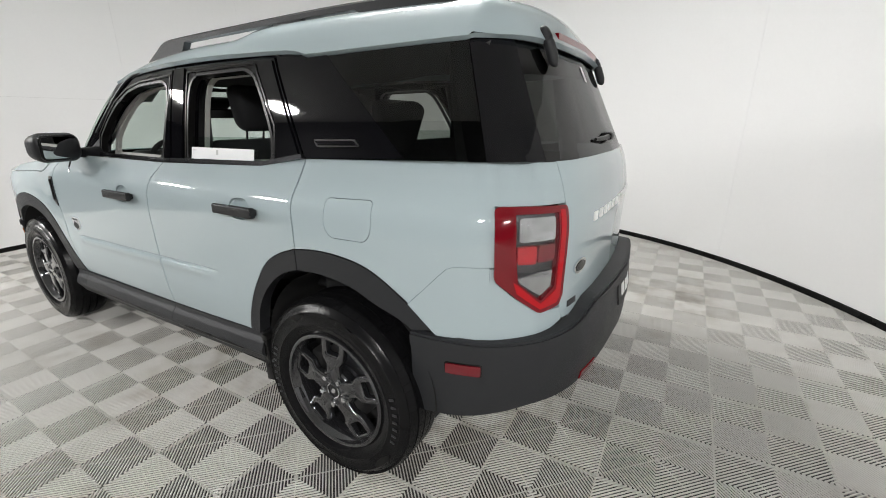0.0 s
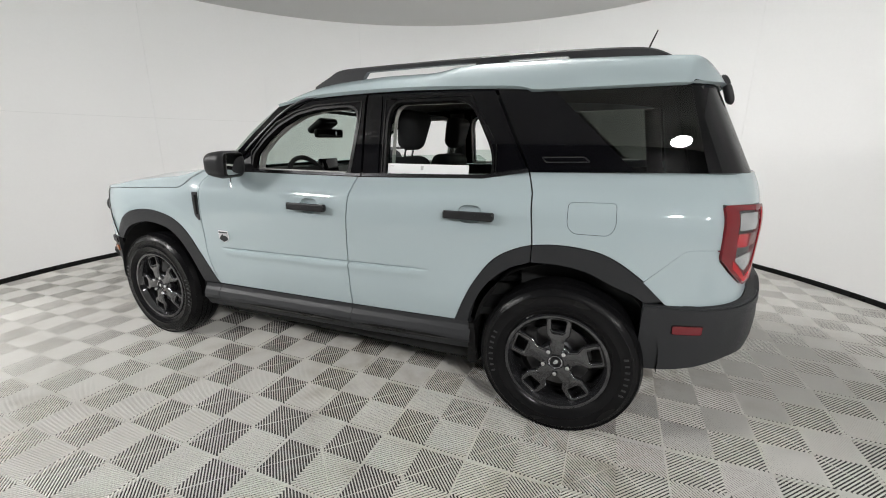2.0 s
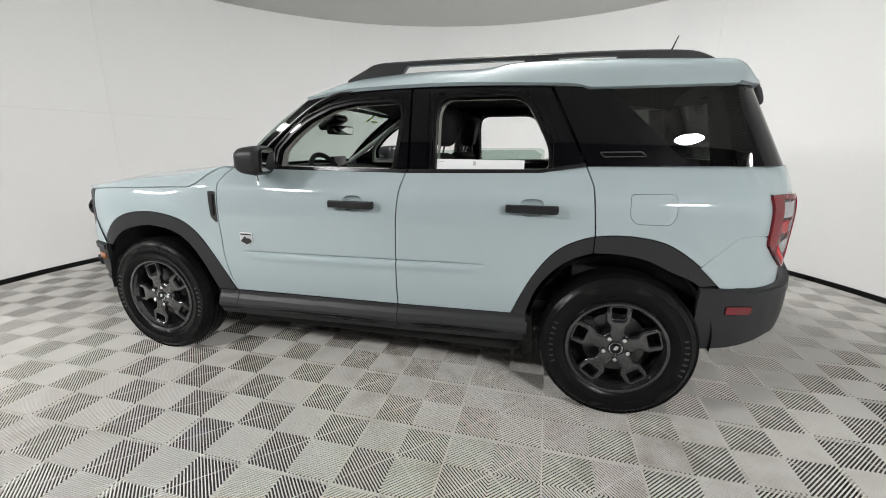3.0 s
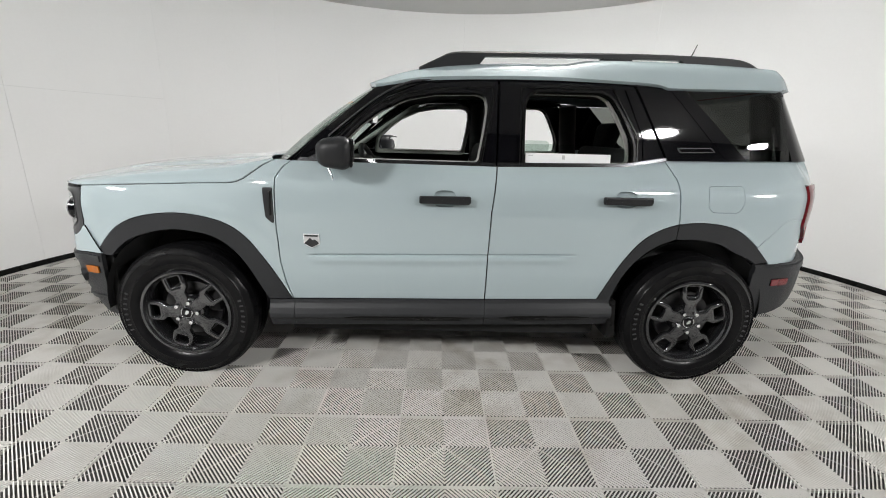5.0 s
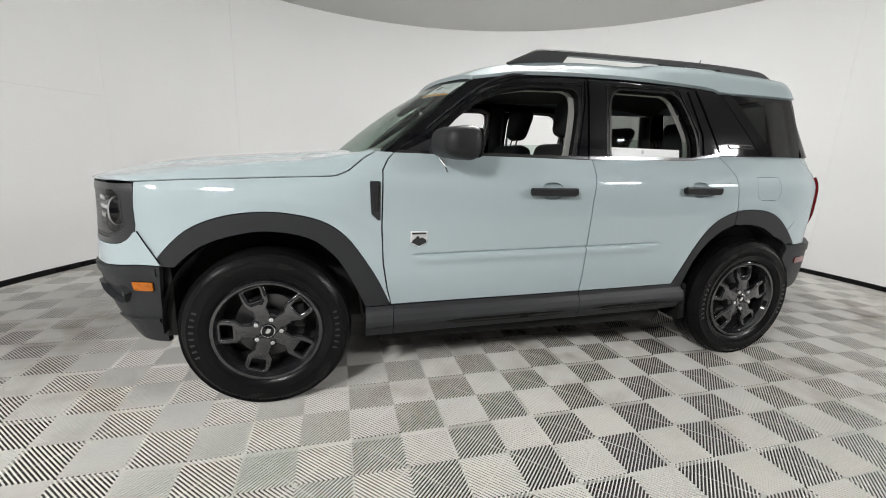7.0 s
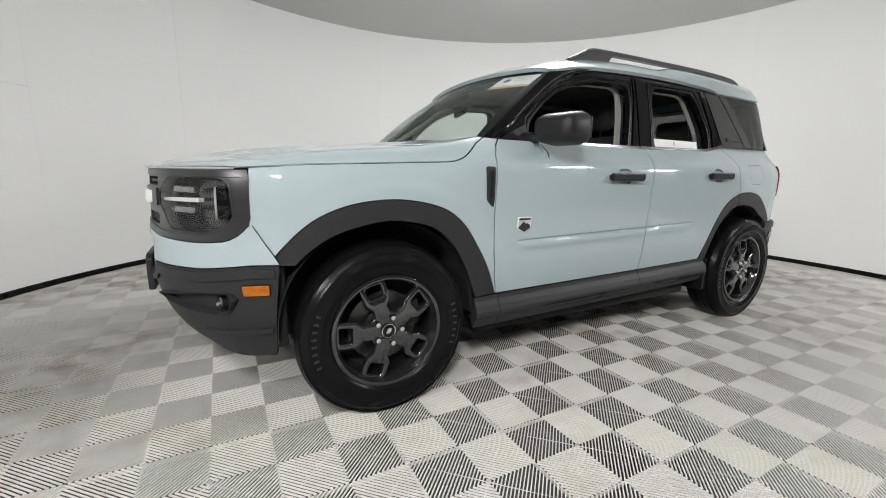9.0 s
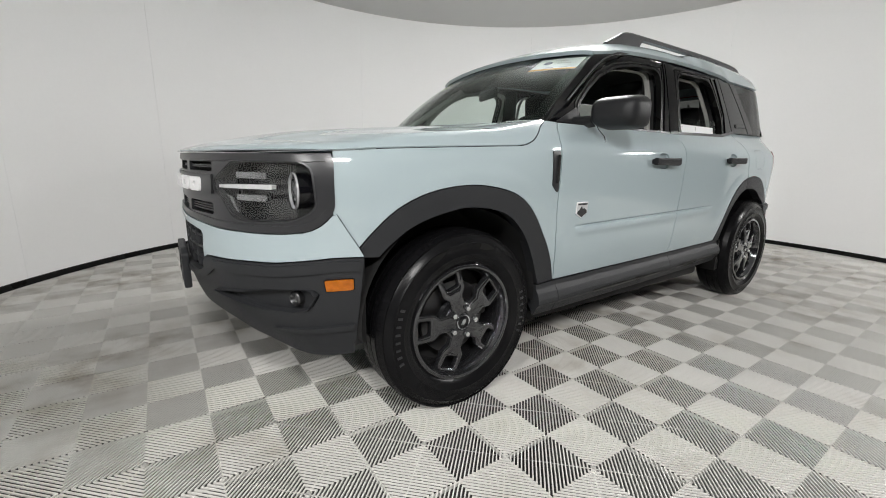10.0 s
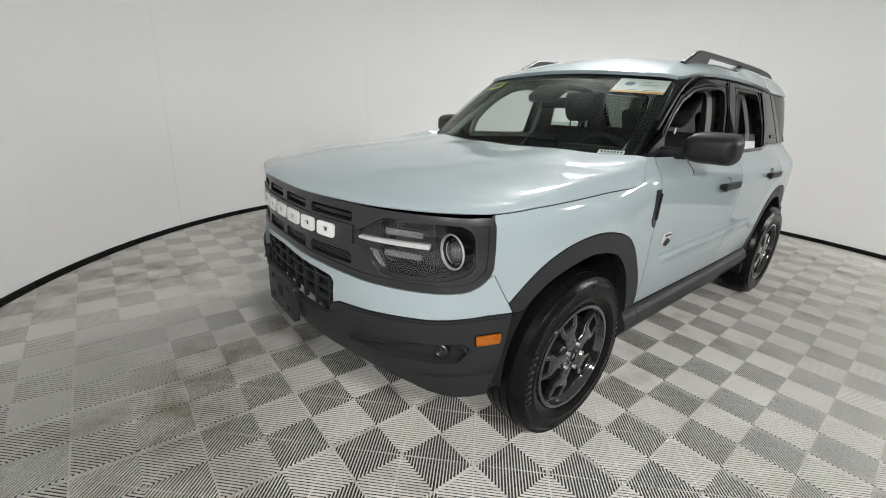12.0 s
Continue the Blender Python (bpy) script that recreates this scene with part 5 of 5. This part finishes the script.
    for s in (-1, 1):
        mark = on_rear([(s * y, z) for y, z in rounded([(0.838, 0.55), (0.806, 0.552), (0.806, 0.588), (0.838, 0.586)], 0.003)])
        m = sheet("side_marker", mark, shelf, MARKER_RED, suv, off=0.018, depth=0.01, du=0.03, dv=0.02, label="dark red side marker reflector")
        sheet("marker_rim", shrink(mark, -0.004), shelf, SEAL, m, off=0.014, depth=0.006, du=0.05, dv=0.03)
        sheet("rear_reflector", on_rear([(s * 0.52, 0.46), (s * 0.40, 0.46), (s * 0.40, 0.49), (s * 0.52, 0.49)]), shelf, RED, suv, off=0.017, depth=0.008, du=0.05, dv=0.05, label="red bumper reflector")
    sheet("number_plate_panel", on_rear(rounded([(-0.15, 0.60), (0.15, 0.60), (0.15, 0.70), (-0.15, 0.70)], 0.008)), shelf, INK, suv, off=0.018, depth=0.006, du=0.06, dv=0.05, label="dark plate insert with pale bars")
    for y in (-0.10, -0.03, 0.04):
        sheet("plate_bar", on_rear([(y, 0.625), (y + 0.05, 0.625), (y + 0.05, 0.675), (y, 0.675)]), shelf, WHITE_INK, bpy.data.objects["number_plate_panel"], off=0.0195, depth=0.002, du=0.06, dv=0.05)
    lamp = prism([(y, 1.582) for y in np.linspace(-0.31, 0.31, 13)] + [(y, 1.603) for y in np.linspace(0.31, -0.31, 13)], 0.03, "x", 1.928)
    for v in lamp.verts:
        v.co.x += float(np.interp(-abs(v.co.y), -gate_top[:, 0], gate_top[:, 1])) - 1.925
    part("high_stop_lamp", lamp, RED, suv, "dark red high stop lamp under the roof lip")
    wiper = part("rear_wiper", bmesh.new(), SEAL, suv, "black rear wiper")
    part("wiper_cap", box((0.05, 0.08, 0.03), (2.068, -0.04, 1.262), 0.012), SEAL, wiper)
    part("wiper_arm", tube([(2.078, -0.05, 1.262), (2.073, -0.14, 1.258), (2.06, -0.23, 1.256)], [0.011, 0.009, 0.006], 8), SEAL, wiper)
    sheet("rear_sticker", [(0.965, 0.74), (0.977, 0.74), (0.977, 0.90), (0.965, 0.90)], gate_at, PAPER, glass, off=0.003, depth=0.001, du=0.1, dv=0.2)


def build_tail_lamp(s):
    R = lambda pts: on_rear([(s * y, z) for y, z in pts])
    outer = rounded([(0.786, 1.082), (0.70, 1.082), (0.610, 1.082), (0.607, 0.80), (0.62, 0.765), (0.69, 0.754), (0.745, 0.815), (0.785, 0.872), (0.786, 0.98)], [0.012, 0, 0.014, 0, 0.012, 0.012, 0, 0.012, 0])
    inner = [(0.750, 1.062), (0.70, 1.062), (0.646, 1.063), (0.645, 0.98), (0.645, 0.90), (0.647, 0.835), (0.688, 0.798), (0.742, 0.862), (0.75, 0.96)]
    root = part("tail_lamp", bmesh.new(), RED, suv, "tall red tail lamp with clear reversing lenses")
    sheet("lamp_frame", R(outer), rear_at, RED, root, holes=[R(inner)], off=0.013, depth=0.04, du=0.02, dv=0.03)
    glow = [(0.640, 1.070), (0.622, 1.070), (0.620, 0.80), (0.632, 0.778), (0.688, 0.768), (0.744, 0.83), (0.752, 0.868), (0.742, 0.856), (0.688, 0.788), (0.640, 0.825)]
    sheet("light_guide", R(glow), rear_at, RED_LIGHT, root, off=0.0145, depth=0.004, du=0.02, dv=0.03)
    sheet("lamp_floor", R(shrink(inner, -0.004)), rear_at, STEEL, root, off=-0.006, depth=0, du=0.03, dv=0.03)
    sheet("reversing_lens", R(rounded([(0.742, 1.052), (0.655, 1.054), (0.655, 0.988), (0.742, 0.985)], 0.008)), rear_at, REVERSE, root, off=0.008, depth=0.012, du=0.02, dv=0.03)
    sheet("brake_lens", R(rounded([(0.745, 0.972), (0.706, 0.973), (0.706, 0.918), (0.745, 0.920)], 0.006)), rear_at, RED_LIGHT, root, off=0.010, depth=0.014, du=0.02, dv=0.03)
    sheet("turn_lens", R(rounded([(0.702, 0.972), (0.654, 0.975), (0.654, 0.925), (0.702, 0.920)], 0.006)), rear_at, RED, root, off=0.009, depth=0.014, du=0.02, dv=0.03)
    sheet("lower_lens", R([(0.742, 0.872), (0.70, 0.888), (0.656, 0.892), (0.656, 0.838), (0.688, 0.812), (0.735, 0.858)]), rear_at, REVERSE, root, off=0.008, depth=0.012, du=0.02, dv=0.03)
    sheet("lens_cover", R(shrink(inner, 0.001)), rear_at, CLEAR, root, off=0.0115, depth=0.003, du=0.02, dv=0.03)


build_rear()


# ---- mirrors, badge, wheels ----
def build_mirror(s):
    root = part("door_mirror", bmesh.new(), MATT, suv, "charcoal door mirror")
    bm = box((0.165, 0.21, 0.148), (0, 0, 0), 0.05, 5)
    for v in bm.verts:
        k = (v.co.x + 0.08) / 0.165
        v.co.z *= 0.80 + 0.2 * min(1, max(0, k) * 1.5)
        v.co.x += 0.02 * (s * v.co.y / 0.1)
    bm.transform(pose(-0.515, s * 0.955, 1.197))
    part("mirror_shell", bm, MATT, root)
    glass = prism(rounded([(-0.078, -0.054), (0.078, -0.054), (0.078, 0.054), (-0.078, 0.054)], 0.02), 0.004, "x", 0)
    glass.transform(pose(-0.436, s * 0.957, 1.198, 0, 4, -s * 17))
    part("mirror_glass", glass, MIRROR, root, "silver mirror glass")
    part("mirror_rim", (lambda b: (b.transform(pose(-0.444, s * 0.957, 1.198, 0, 4, -s * 17)), b)[1])(prism(rounded([(-0.087, -0.063), (0.087, -0.063), (0.087, 0.063), (-0.087, 0.063)], 0.028), 0.012, "x", 0, 0.003)), SEAL, root)
    part("mirror_foot", tube([(-0.56, s * 0.74, 1.158), (-0.555, s * 0.84, 1.162), (-0.54, s * 0.93, 1.165)], [0.034, 0.026, 0.03], 12), MATT, root)
    sheet("mirror_sail", rounded([(-0.70, 1.158), (-0.545, 1.158), (-0.545, 1.235)], 0.01), glass_side(s), MATT, root, off=0.008, depth=0.02, du=0.05, dv=0.04)
    if s < 0:
        part("mirror_wire", tube([(-0.575, s * 0.87, 1.15), (-0.566, s * 0.885, 1.12), (-0.545, s * 0.905, 1.09), (-0.54, s * 0.912, 1.065)], 0.004, 6), CHROME, root)


for s in (-1, 1):
    build_mirror(s)
shield = [(-0.70, 0.795), (-0.622, 0.795), (-0.622, 0.742), (-0.661, 0.722), (-0.70, 0.742)]
badge = sheet("side_badge", shield, body_side(-1), WHITE_INK, suv, off=0.004, depth=0.004, du=0.05, dv=0.03, label="small shield badge on the front door")
sheet("badge_field", shrink(shield, 0.003), body_side(-1), GREY_INK, badge, off=0.005, depth=0.001, du=0.05, dv=0.03)
sheet("badge_peaks", [(-0.697, 0.744), (-0.661, 0.7255), (-0.625, 0.744), (-0.63, 0.757), (-0.648, 0.768), (-0.655, 0.762), (-0.667, 0.776), (-0.682, 0.760), (-0.69, 0.755)], body_side(-1), INK, badge, off=0.0065, depth=0.001, du=0.05, dv=0.03)
sheet("badge_bar", [(-0.694, 0.782), (-0.628, 0.782), (-0.628, 0.79), (-0.694, 0.79)], body_side(-1), INK, badge, off=0.0065, depth=0.001, du=0.05, dv=0.03)


def spoke_mesh():
    """One broad spoke along +x with a window at its outer end; y is outward (-)."""
    outline = [(0.03, -0.037), (0.104, -0.031), (0.131, -0.053), (0.2, -0.057), (0.214, -0.046), (0.214, 0.046), (0.2, 0.057), (0.131, 0.053), (0.104, 0.031), (0.03, 0.037)]
    hole = rounded([(0.147, -0.029), (0.197, -0.033), (0.197, 0.033), (0.147, 0.029)], 0.009)
    bm = bmesh.new()
    loops = [[bm.verts.new((a, 0, b)) for a, b in loop] for loop in (outline, hole)]
    edges = [bm.edges.new((l[i], l[(i + 1) % len(l)])) for l in loops for i in range(len(l))]
    bmesh.ops.triangle_fill(bm, use_beauty=True, edges=edges, normal=(0, 1, 0))
    for f in bm.faces:
        f.normal_update()
    tops = list(bm.faces)
    made = bmesh.ops.extrude_face_region(bm, geom=tops)["geom"]
    for v in made:
        if isinstance(v, bmesh.types.BMVert):
            v.co.y -= 0.020
    for v in bm.verts:
        r = v.co.x
        v.co.y += 0.012 * (r / 0.2) ** 2 + (0.012 if v.co.y > -0.01 else 0.0)
    bmesh.ops.recalc_face_normals(bm, faces=bm.faces)
    sharp = [e for e in bm.edges if len(e.link_faces) == 2 and e.calc_face_angle(0) > 0.8]
    bmesh.ops.bevel(bm, geom=sharp, offset=0.0085, segments=3, profile=0.5, affect="EDGES")
    return bm


SIDEWALL = [(0.226, -0.082), (0.236, -0.098), (0.262, -0.1105), (0.272, -0.1122), (0.275, -0.1138), (0.278, -0.1128), (0.318, -0.1095), (0.321, -0.1105), (0.324, -0.1075), (0.331, -0.102), (0.345, -0.093), (0.353, -0.082)]


def build_wheel(x, s, phase, name="wheel"):
    w = tagged(new("wheel"), "black tyre on a dark grey five-spoke alloy wheel")
    w.parent = suv
    w.matrix_basis = pose(x, s * 0.81, 0.353, 0, 0, 180 if s > 0 else 0)
    full = SIDEWALL + [(0.3585, -0.06)] + [(0.3585, 0.06)] + [(r, -h) for r, h in SIDEWALL[::-1]]
    bm = lathe(full, 96)
    part("tyre", bm, RUBBER, w, "black tyre with a wet-dressed sidewall")
    # tread blocks round the crown and shoulder
    tread = bmesh.new()
    for k in range(88):
        a = 2 * math.pi * k / 88
        for y, wid in ((-0.079, 0.03), (-0.04, 0.034), (0.0, 0.034), (0.04, 0.034)):
            mm = Matrix.Rotation(a + (0.02 if y == 0 else 0), 4, "Y") @ Matrix.Translation((0.3595 if abs(y) < 0.07 else 0.3542, y, 0)) @ Euler((0, 0, 0 if abs(y) < 0.07 else radians(-22))).to_matrix().to_4x4()
            made = bmesh.ops.create_cube(tread, size=1)["verts"]
            bmesh.ops.scale(tread, vec=(0.007, wid, 0.0244), verts=made)
            bmesh.ops.transform(tread, matrix=mm, verts=made)
    tagged(part("tread", tread, RUBBER, w, smooth=0), kind="stuff")
    for start, count, step in ((2.78, 8, 0.098), (-0.32, 7, 0.098)):
        for k in range(count):
            a = start + k * step
            b = box((0.009, 0.003, 0.019), (0, 0, 0), 0.0012)
            b.transform(Matrix.Rotation(-a, 4, "Y") @ Matrix.Translation((0.300, -0.1125, 0)) @ pose(0, 0, 0, 0, 90, 0))
            part("sidewall_mark", b, TYRE_LETTER, w)
    for a in (1.15, 1.9, 4.4, 5.4):
        b = bmesh.new()
        rows = []
        for k in range(9):
            t = a + 0.34 * k / 8
            wide = 0.016 * math.sin(math.pi * (k + 0.5) / 9)
            rows.append([b.verts.new((r * math.cos(t), h, r * math.sin(t))) for r, h in ((0.312 - wide, -0.1118), (0.312 + wide * 0.6, -0.1118))])
        for p, q in zip(rows, rows[1:]):
            b.faces.new((p[0], p[1], q[1], q[0]))
        part("sidewall_scallop", b, SEAL, w)
    rim = lathe([(0.229, -0.085), (0.235, -0.096), (0.233, -0.102), (0.228, -0.1045), (0.219, -0.1035), (0.2165, -0.098), (0.2135, -0.086), (0.208, -0.080), (0.203, -0.045), (0.197, 0.05), (0.226, 0.09)], 96)
    part("rim", rim, WHEEL_PAINT, w)
    spoke = None
    for k in range(5):
        a = radians(phase + 72 * k)
        if not spoke:
            spoke = part("spoke", spoke_mesh(), WHEEL_PAINT, w, smooth=35)
            ob = spoke
        else:
            ob = spoke.copy()
            scene.collection.objects.link(ob)
        ob.matrix_basis = Matrix.Translation((0, -0.074, 0)) @ Matrix.Rotation(-a, 4, "Y")
        nut = lathe([(0, -0.016), (0.010, -0.015), (0.0132, -0.006), (0.0132, 0.01)], 6)
        nut.transform(Matrix.Translation((0.057 * math.cos(a + 0.628), -0.0885, 0.057 * math.sin(a + 0.628))))
        part("lug_nut", nut, CHROME, w, smooth=0)
    part("hub", lathe([(0.026, -0.082), (0.030, -0.0885), (0.062, -0.0885), (0.074, -0.085), (0.082, -0.074), (0.084, -0.03)], 40), WHEEL_PAINT, w)
    part("centre_cap", lathe([(0, -0.094), (0.024, -0.094), (0.029, -0.09), (0.03, -0.08)], 32), GLOSS, w)
    part("cap_ring", lathe([(0.0265, -0.0955), (0.0285, -0.0965), (0.0305, -0.0955), (0.0305, -0.09)], 32), CHROME, w)
    part("cap_emblem", prism([(-0.012, -0.008), (-0.002, -0.012), (0.01, -0.004), (0.012, 0.008), (0.0, 0.012), (-0.006, 0.002)], 0.002, "y", -0.095), CHROME, w)
    part("brake_disc", lathe([(0.07, -0.02), (0.15, -0.02), (0.15, 0.0), (0.07, 0.0)], 48, closed=True), STEEL, w)
    part("brake_caliper", box((0.06, 0.07, 0.12), (0.125 if x < 0 else -0.125, -0.015, 0.05), 0.015), DARK, w)
    part("wheel_back", lathe([(0.0, 0.02), (0.2, 0.03)], 32), DARK, w)


for s in (-1, 1):
    build_wheel(-1.335, s, 180 if s < 0 else 20)
    build_wheel(1.335, s, 90 if s < 0 else 40)

# mud guards behind the front wheel, and the dark underside
for s in (-1, 1):
    part("mud_guard", prism([(0.905, 0.46), (0.935, 0.46), (0.955, 0.25), (0.905, 0.24)], 0.16, "y", s * 0.80, 0.004), SEAL, suv)
part("underbody", box((1.72, 1.56, 0.14), (0.02, 0, 0.27), 0.03), DARK, suv)
part("floor_pan", box((3.6, 0.98, 0.12), (0.0, 0, 0.29), 0.03), DARK, suv)
part("front_subframe", box((0.75, 1.0, 0.14), (-1.62, 0, 0.40), 0.04), DARK, suv)
part("rear_subframe", box((0.7, 1.0, 0.14), (1.6, 0, 0.42), 0.04), DARK, suv)
part("engine_bay", box((1.15, 1.05, 0.5), (-1.45, 0, 0.72), 0.05), DARK, suv)
part("exhaust", tube([(0.6, -0.35, 0.25), (1.4, -0.38, 0.27), (1.75, -0.4, 0.36)], 0.03), STEEL, suv)
part("firewall", box((0.04, 1.5, 0.7), (-0.88, 0, 0.74)), DARK, suv)


# ---- cabin ----
def build_seat(x, y, wide=0.5, rear=False):
    root = part("rear_seat" if rear else "front_seat", bmesh.new(), CLOTH, suv, "dark cloth seat with a padded headrest")
    part("seat_cushion", box((0.52, wide, 0.16), (x, y, 0.66), 0.05, 4, (0, -6, 0)), CLOTH, root)
    part("seat_back", box((0.14, wide, 0.62), (x + 0.28, y, 0.93), 0.06, 4, (0, 14, 0)), CLOTH, root)
    heads = (y,) if not rear else (y - 0.33, y + 0.33)
    for hy in heads:
        bm = box((0.11, 0.26, 0.225), (0, 0, 0), 0.05, 4)
        for v in bm.verts:
            v.co.y *= 1.0 + 0.25 * v.co.z / 0.1
        bm.transform(pose(x + 0.39, hy, 1.385 if not rear else 1.295, 0, 12, 0))
        part("headrest", bm, CLOTH, root)
        for d in (-0.05, 0.05):
            part("headrest_post", tube([(x + 0.345, hy + d, 1.19), (x + 0.375, hy + d, 1.34 if not rear else 1.25)], 0.006, 8), CHROME, root)


for y in (-0.37, 0.37):
    build_seat(-0.02, y)
build_seat(0.86, 0.0, 1.25, True)
dash = part("dashboard", prism(rounded([(-0.90, 0.75), (-0.42, 0.72), (-0.40, 0.98), (-0.50, 1.09), (-0.66, 1.115), (-0.95, 1.10)], 0.04), 1.42, "y", 0, 0.02), TRIM, suv, "dark dashboard with an upright screen")
part("instrument_hood", box((0.2, 0.36, 0.05), (-0.55, -0.37, 1.13), 0.02, 3), TRIM, dash)
part("centre_screen", box((0.018, 0.22, 0.13), (-0.54, 0.0, 1.130), 0.008, 2, (0, -6, 0)), GLOSS, dash)
wheel_ring = [(0.185 * math.cos(a), 0.185 * math.sin(a), 0) for a in (2 * math.pi * k / 40 for k in range(40))]
ring = tube(wheel_ring, 0.016, 10, True)
ring.transform(pose(-0.416, -0.365, 1.045, 0, 66, 0))
steer = part("steering_wheel", ring, TRIM, suv, "dark steering wheel")
hub = box((0.14, 0.12, 0.05), (0, 0, -0.01), 0.03, 3)
hub.transform(pose(-0.416, -0.365, 1.045, 0, 66, 0))
part("steering_hub", hub, TRIM, steer)
for d in (-0.11, 0.11):
    arm = box((0.04, 0.14, 0.02), (0.0, d, 0.0), 0.008)
    arm.transform(pose(-0.416, -0.365, 1.045, 0, 66, 0))
    part("steering_spoke", arm, TRIM, steer)
part("centre_console", box((1.0, 0.24, 0.3), (0.0, 0, 0.72), 0.04), TRIM, suv)
inner_mirror = part("interior_mirror", box((0.03, 0.245, 0.062), (-0.505, -0.02, 1.378), 0.014, 3, (0, 6, -17)), SEAL, suv, "black interior mirror")
part("mirror_face", box((0.004, 0.215, 0.046), (-0.4905, -0.0245, 1.3765), 0, 1, (0, 6, -17)), MIRROR, inner_mirror)
part("sensor_box", box((0.16, 0.20, 0.05), (-0.565, -0.01, 1.432), 0.02, 3, (0, -32, 0)), SEAL, suv)
part("cabin_floor", box((2.7, 1.5, 0.04), (0.5, 0, 0.48)), TRIM, suv)
part("cargo_cover", box((0.66, 1.2, 0.03), (1.55, 0, 1.02), 0.008), TRIM, suv)


# ---- papers on the glass ----
TAG_U0, TAG_U1, TAG_V0, TAG_V1 = -0.93, -0.79, 0.018, 0.056
def on_glass(x0, x1, z0, z1, d):
    return [[(x, glass_side(-1)(x, z)[1] + 0.013 - d, z) for x in np.linspace(x0, x1, 6)] for z in np.linspace(z0, z1, 3)]


sheet_paper = net("window_paper", on_glass(0.412, 0.852, 1.156, 1.214, 0.006), PAPER, None, thick=0.0015, smooth=0)
tagged(sheet_paper, "white printed sheet on the lowered rear door glass", "paper")
for x0, x1, z0, z1, m in ((0.50, 0.60, 1.160, 1.166, INK), (0.425, 0.45, 1.200, 1.203, GREY_INK), (0.60, 0.615, 1.185, 1.205, GREY_INK), (0.42, 0.432, 1.159, 1.165, INK)):
    net("print_bar", on_glass(x0, x1, z0, z1, 0.0066), m, sheet_paper, thick=0.0003, smooth=0)


def on_screen(u0, u1, v0, v1, d, flip=False):
    return [[tuple(Vector(screen_at(u, v)) + Vector((-0.6, 0, 0.8)) * d) for u in np.linspace(u0, u1, 7)] for v in np.linspace(v0, v1, 3)]


card = net("windscreen_card", on_screen(-0.965, -0.60, 0.735, 0.945, 0.003), PAPER, None, thick=0.001, smooth=0)
tagged(card, "white card with an orange stripe on the windscreen", "card")
net("card_stripe", on_screen(-0.965, -0.60, 0.735, 0.763, 0.0045), ORANGE_INK, card, thick=0.0004, smooth=0)


def screen_patch(name, points, d, material, parent):
    """A thin printed shape on the windscreen, from (u, v) corners."""
    bm = bmesh.new()
    bm.faces.new([bm.verts.new(Vector(screen_at(u, v)) + Vector((-0.6, 0, 0.8)) * d) for u, v in points])
    bmesh.ops.solidify(bm, geom=bm.faces[:], thickness=0.0003)
    return part(name, bm, material, parent, smooth=0)


screen_patch("card_logo", [(-0.70 + 0.038 * math.cos(a), 0.865 + 0.030 * math.sin(a)) for a in (math.pi * k / 12 for k in range(24))], 0.0045, BLUE_INK, card)
for v, u0, u1 in ((0.885, -0.845, -0.785), (0.845, -0.89, -0.775)):
    for k in range(5):
        w = (u1 - u0) / 5
        screen_patch("card_glyph", [(u0 + w * k, v), (u0 + w * (k + 0.7), v), (u0 + w * (k + 0.7), v + 0.02), (u0 + w * k, v + 0.02)], 0.0045, GREY_INK, card)
screen_patch("card_line", [(-0.90, 0.775), (-0.72, 0.775), (-0.72, 0.782), (-0.90, 0.782)], 0.0045, BLUE_INK, card)
tag = net("dash_tag", on_screen(TAG_U0, TAG_U1, TAG_V0, TAG_V1, 0.003), PAPER, None, thick=0.001, smooth=0)
tagged(tag, "small white stock tag at the foot of the windscreen", "tag")
for k in range(7):
    w = (TAG_U1 - TAG_U0) / 8
    net("tag_bar", on_screen(TAG_U0 + w * (k + 0.6), TAG_U0 + w * (k + 1.15), TAG_V0 + 0.012, TAG_V1 - 0.01, 0.0045), INK, tag, thick=0.0003, smooth=0)
mark = net("marker_writing", on_screen(0.66, 0.70, 0.80, 0.94, 0.002), GREEN_INK, None, thick=0.0004, smooth=0)
tagged(mark, "yellow-green marker strokes on the windscreen", "writing")
net("marker_stroke", on_screen(0.74, 0.86, 0.80, 0.83, 0.002), GREEN_INK, mark, thick=0.0004, smooth=0)
net("marker_stroke", on_screen(0.74, 0.86, 0.91, 0.94, 0.002), GREEN_INK, mark, thick=0.0004, smooth=0)

build_floor()
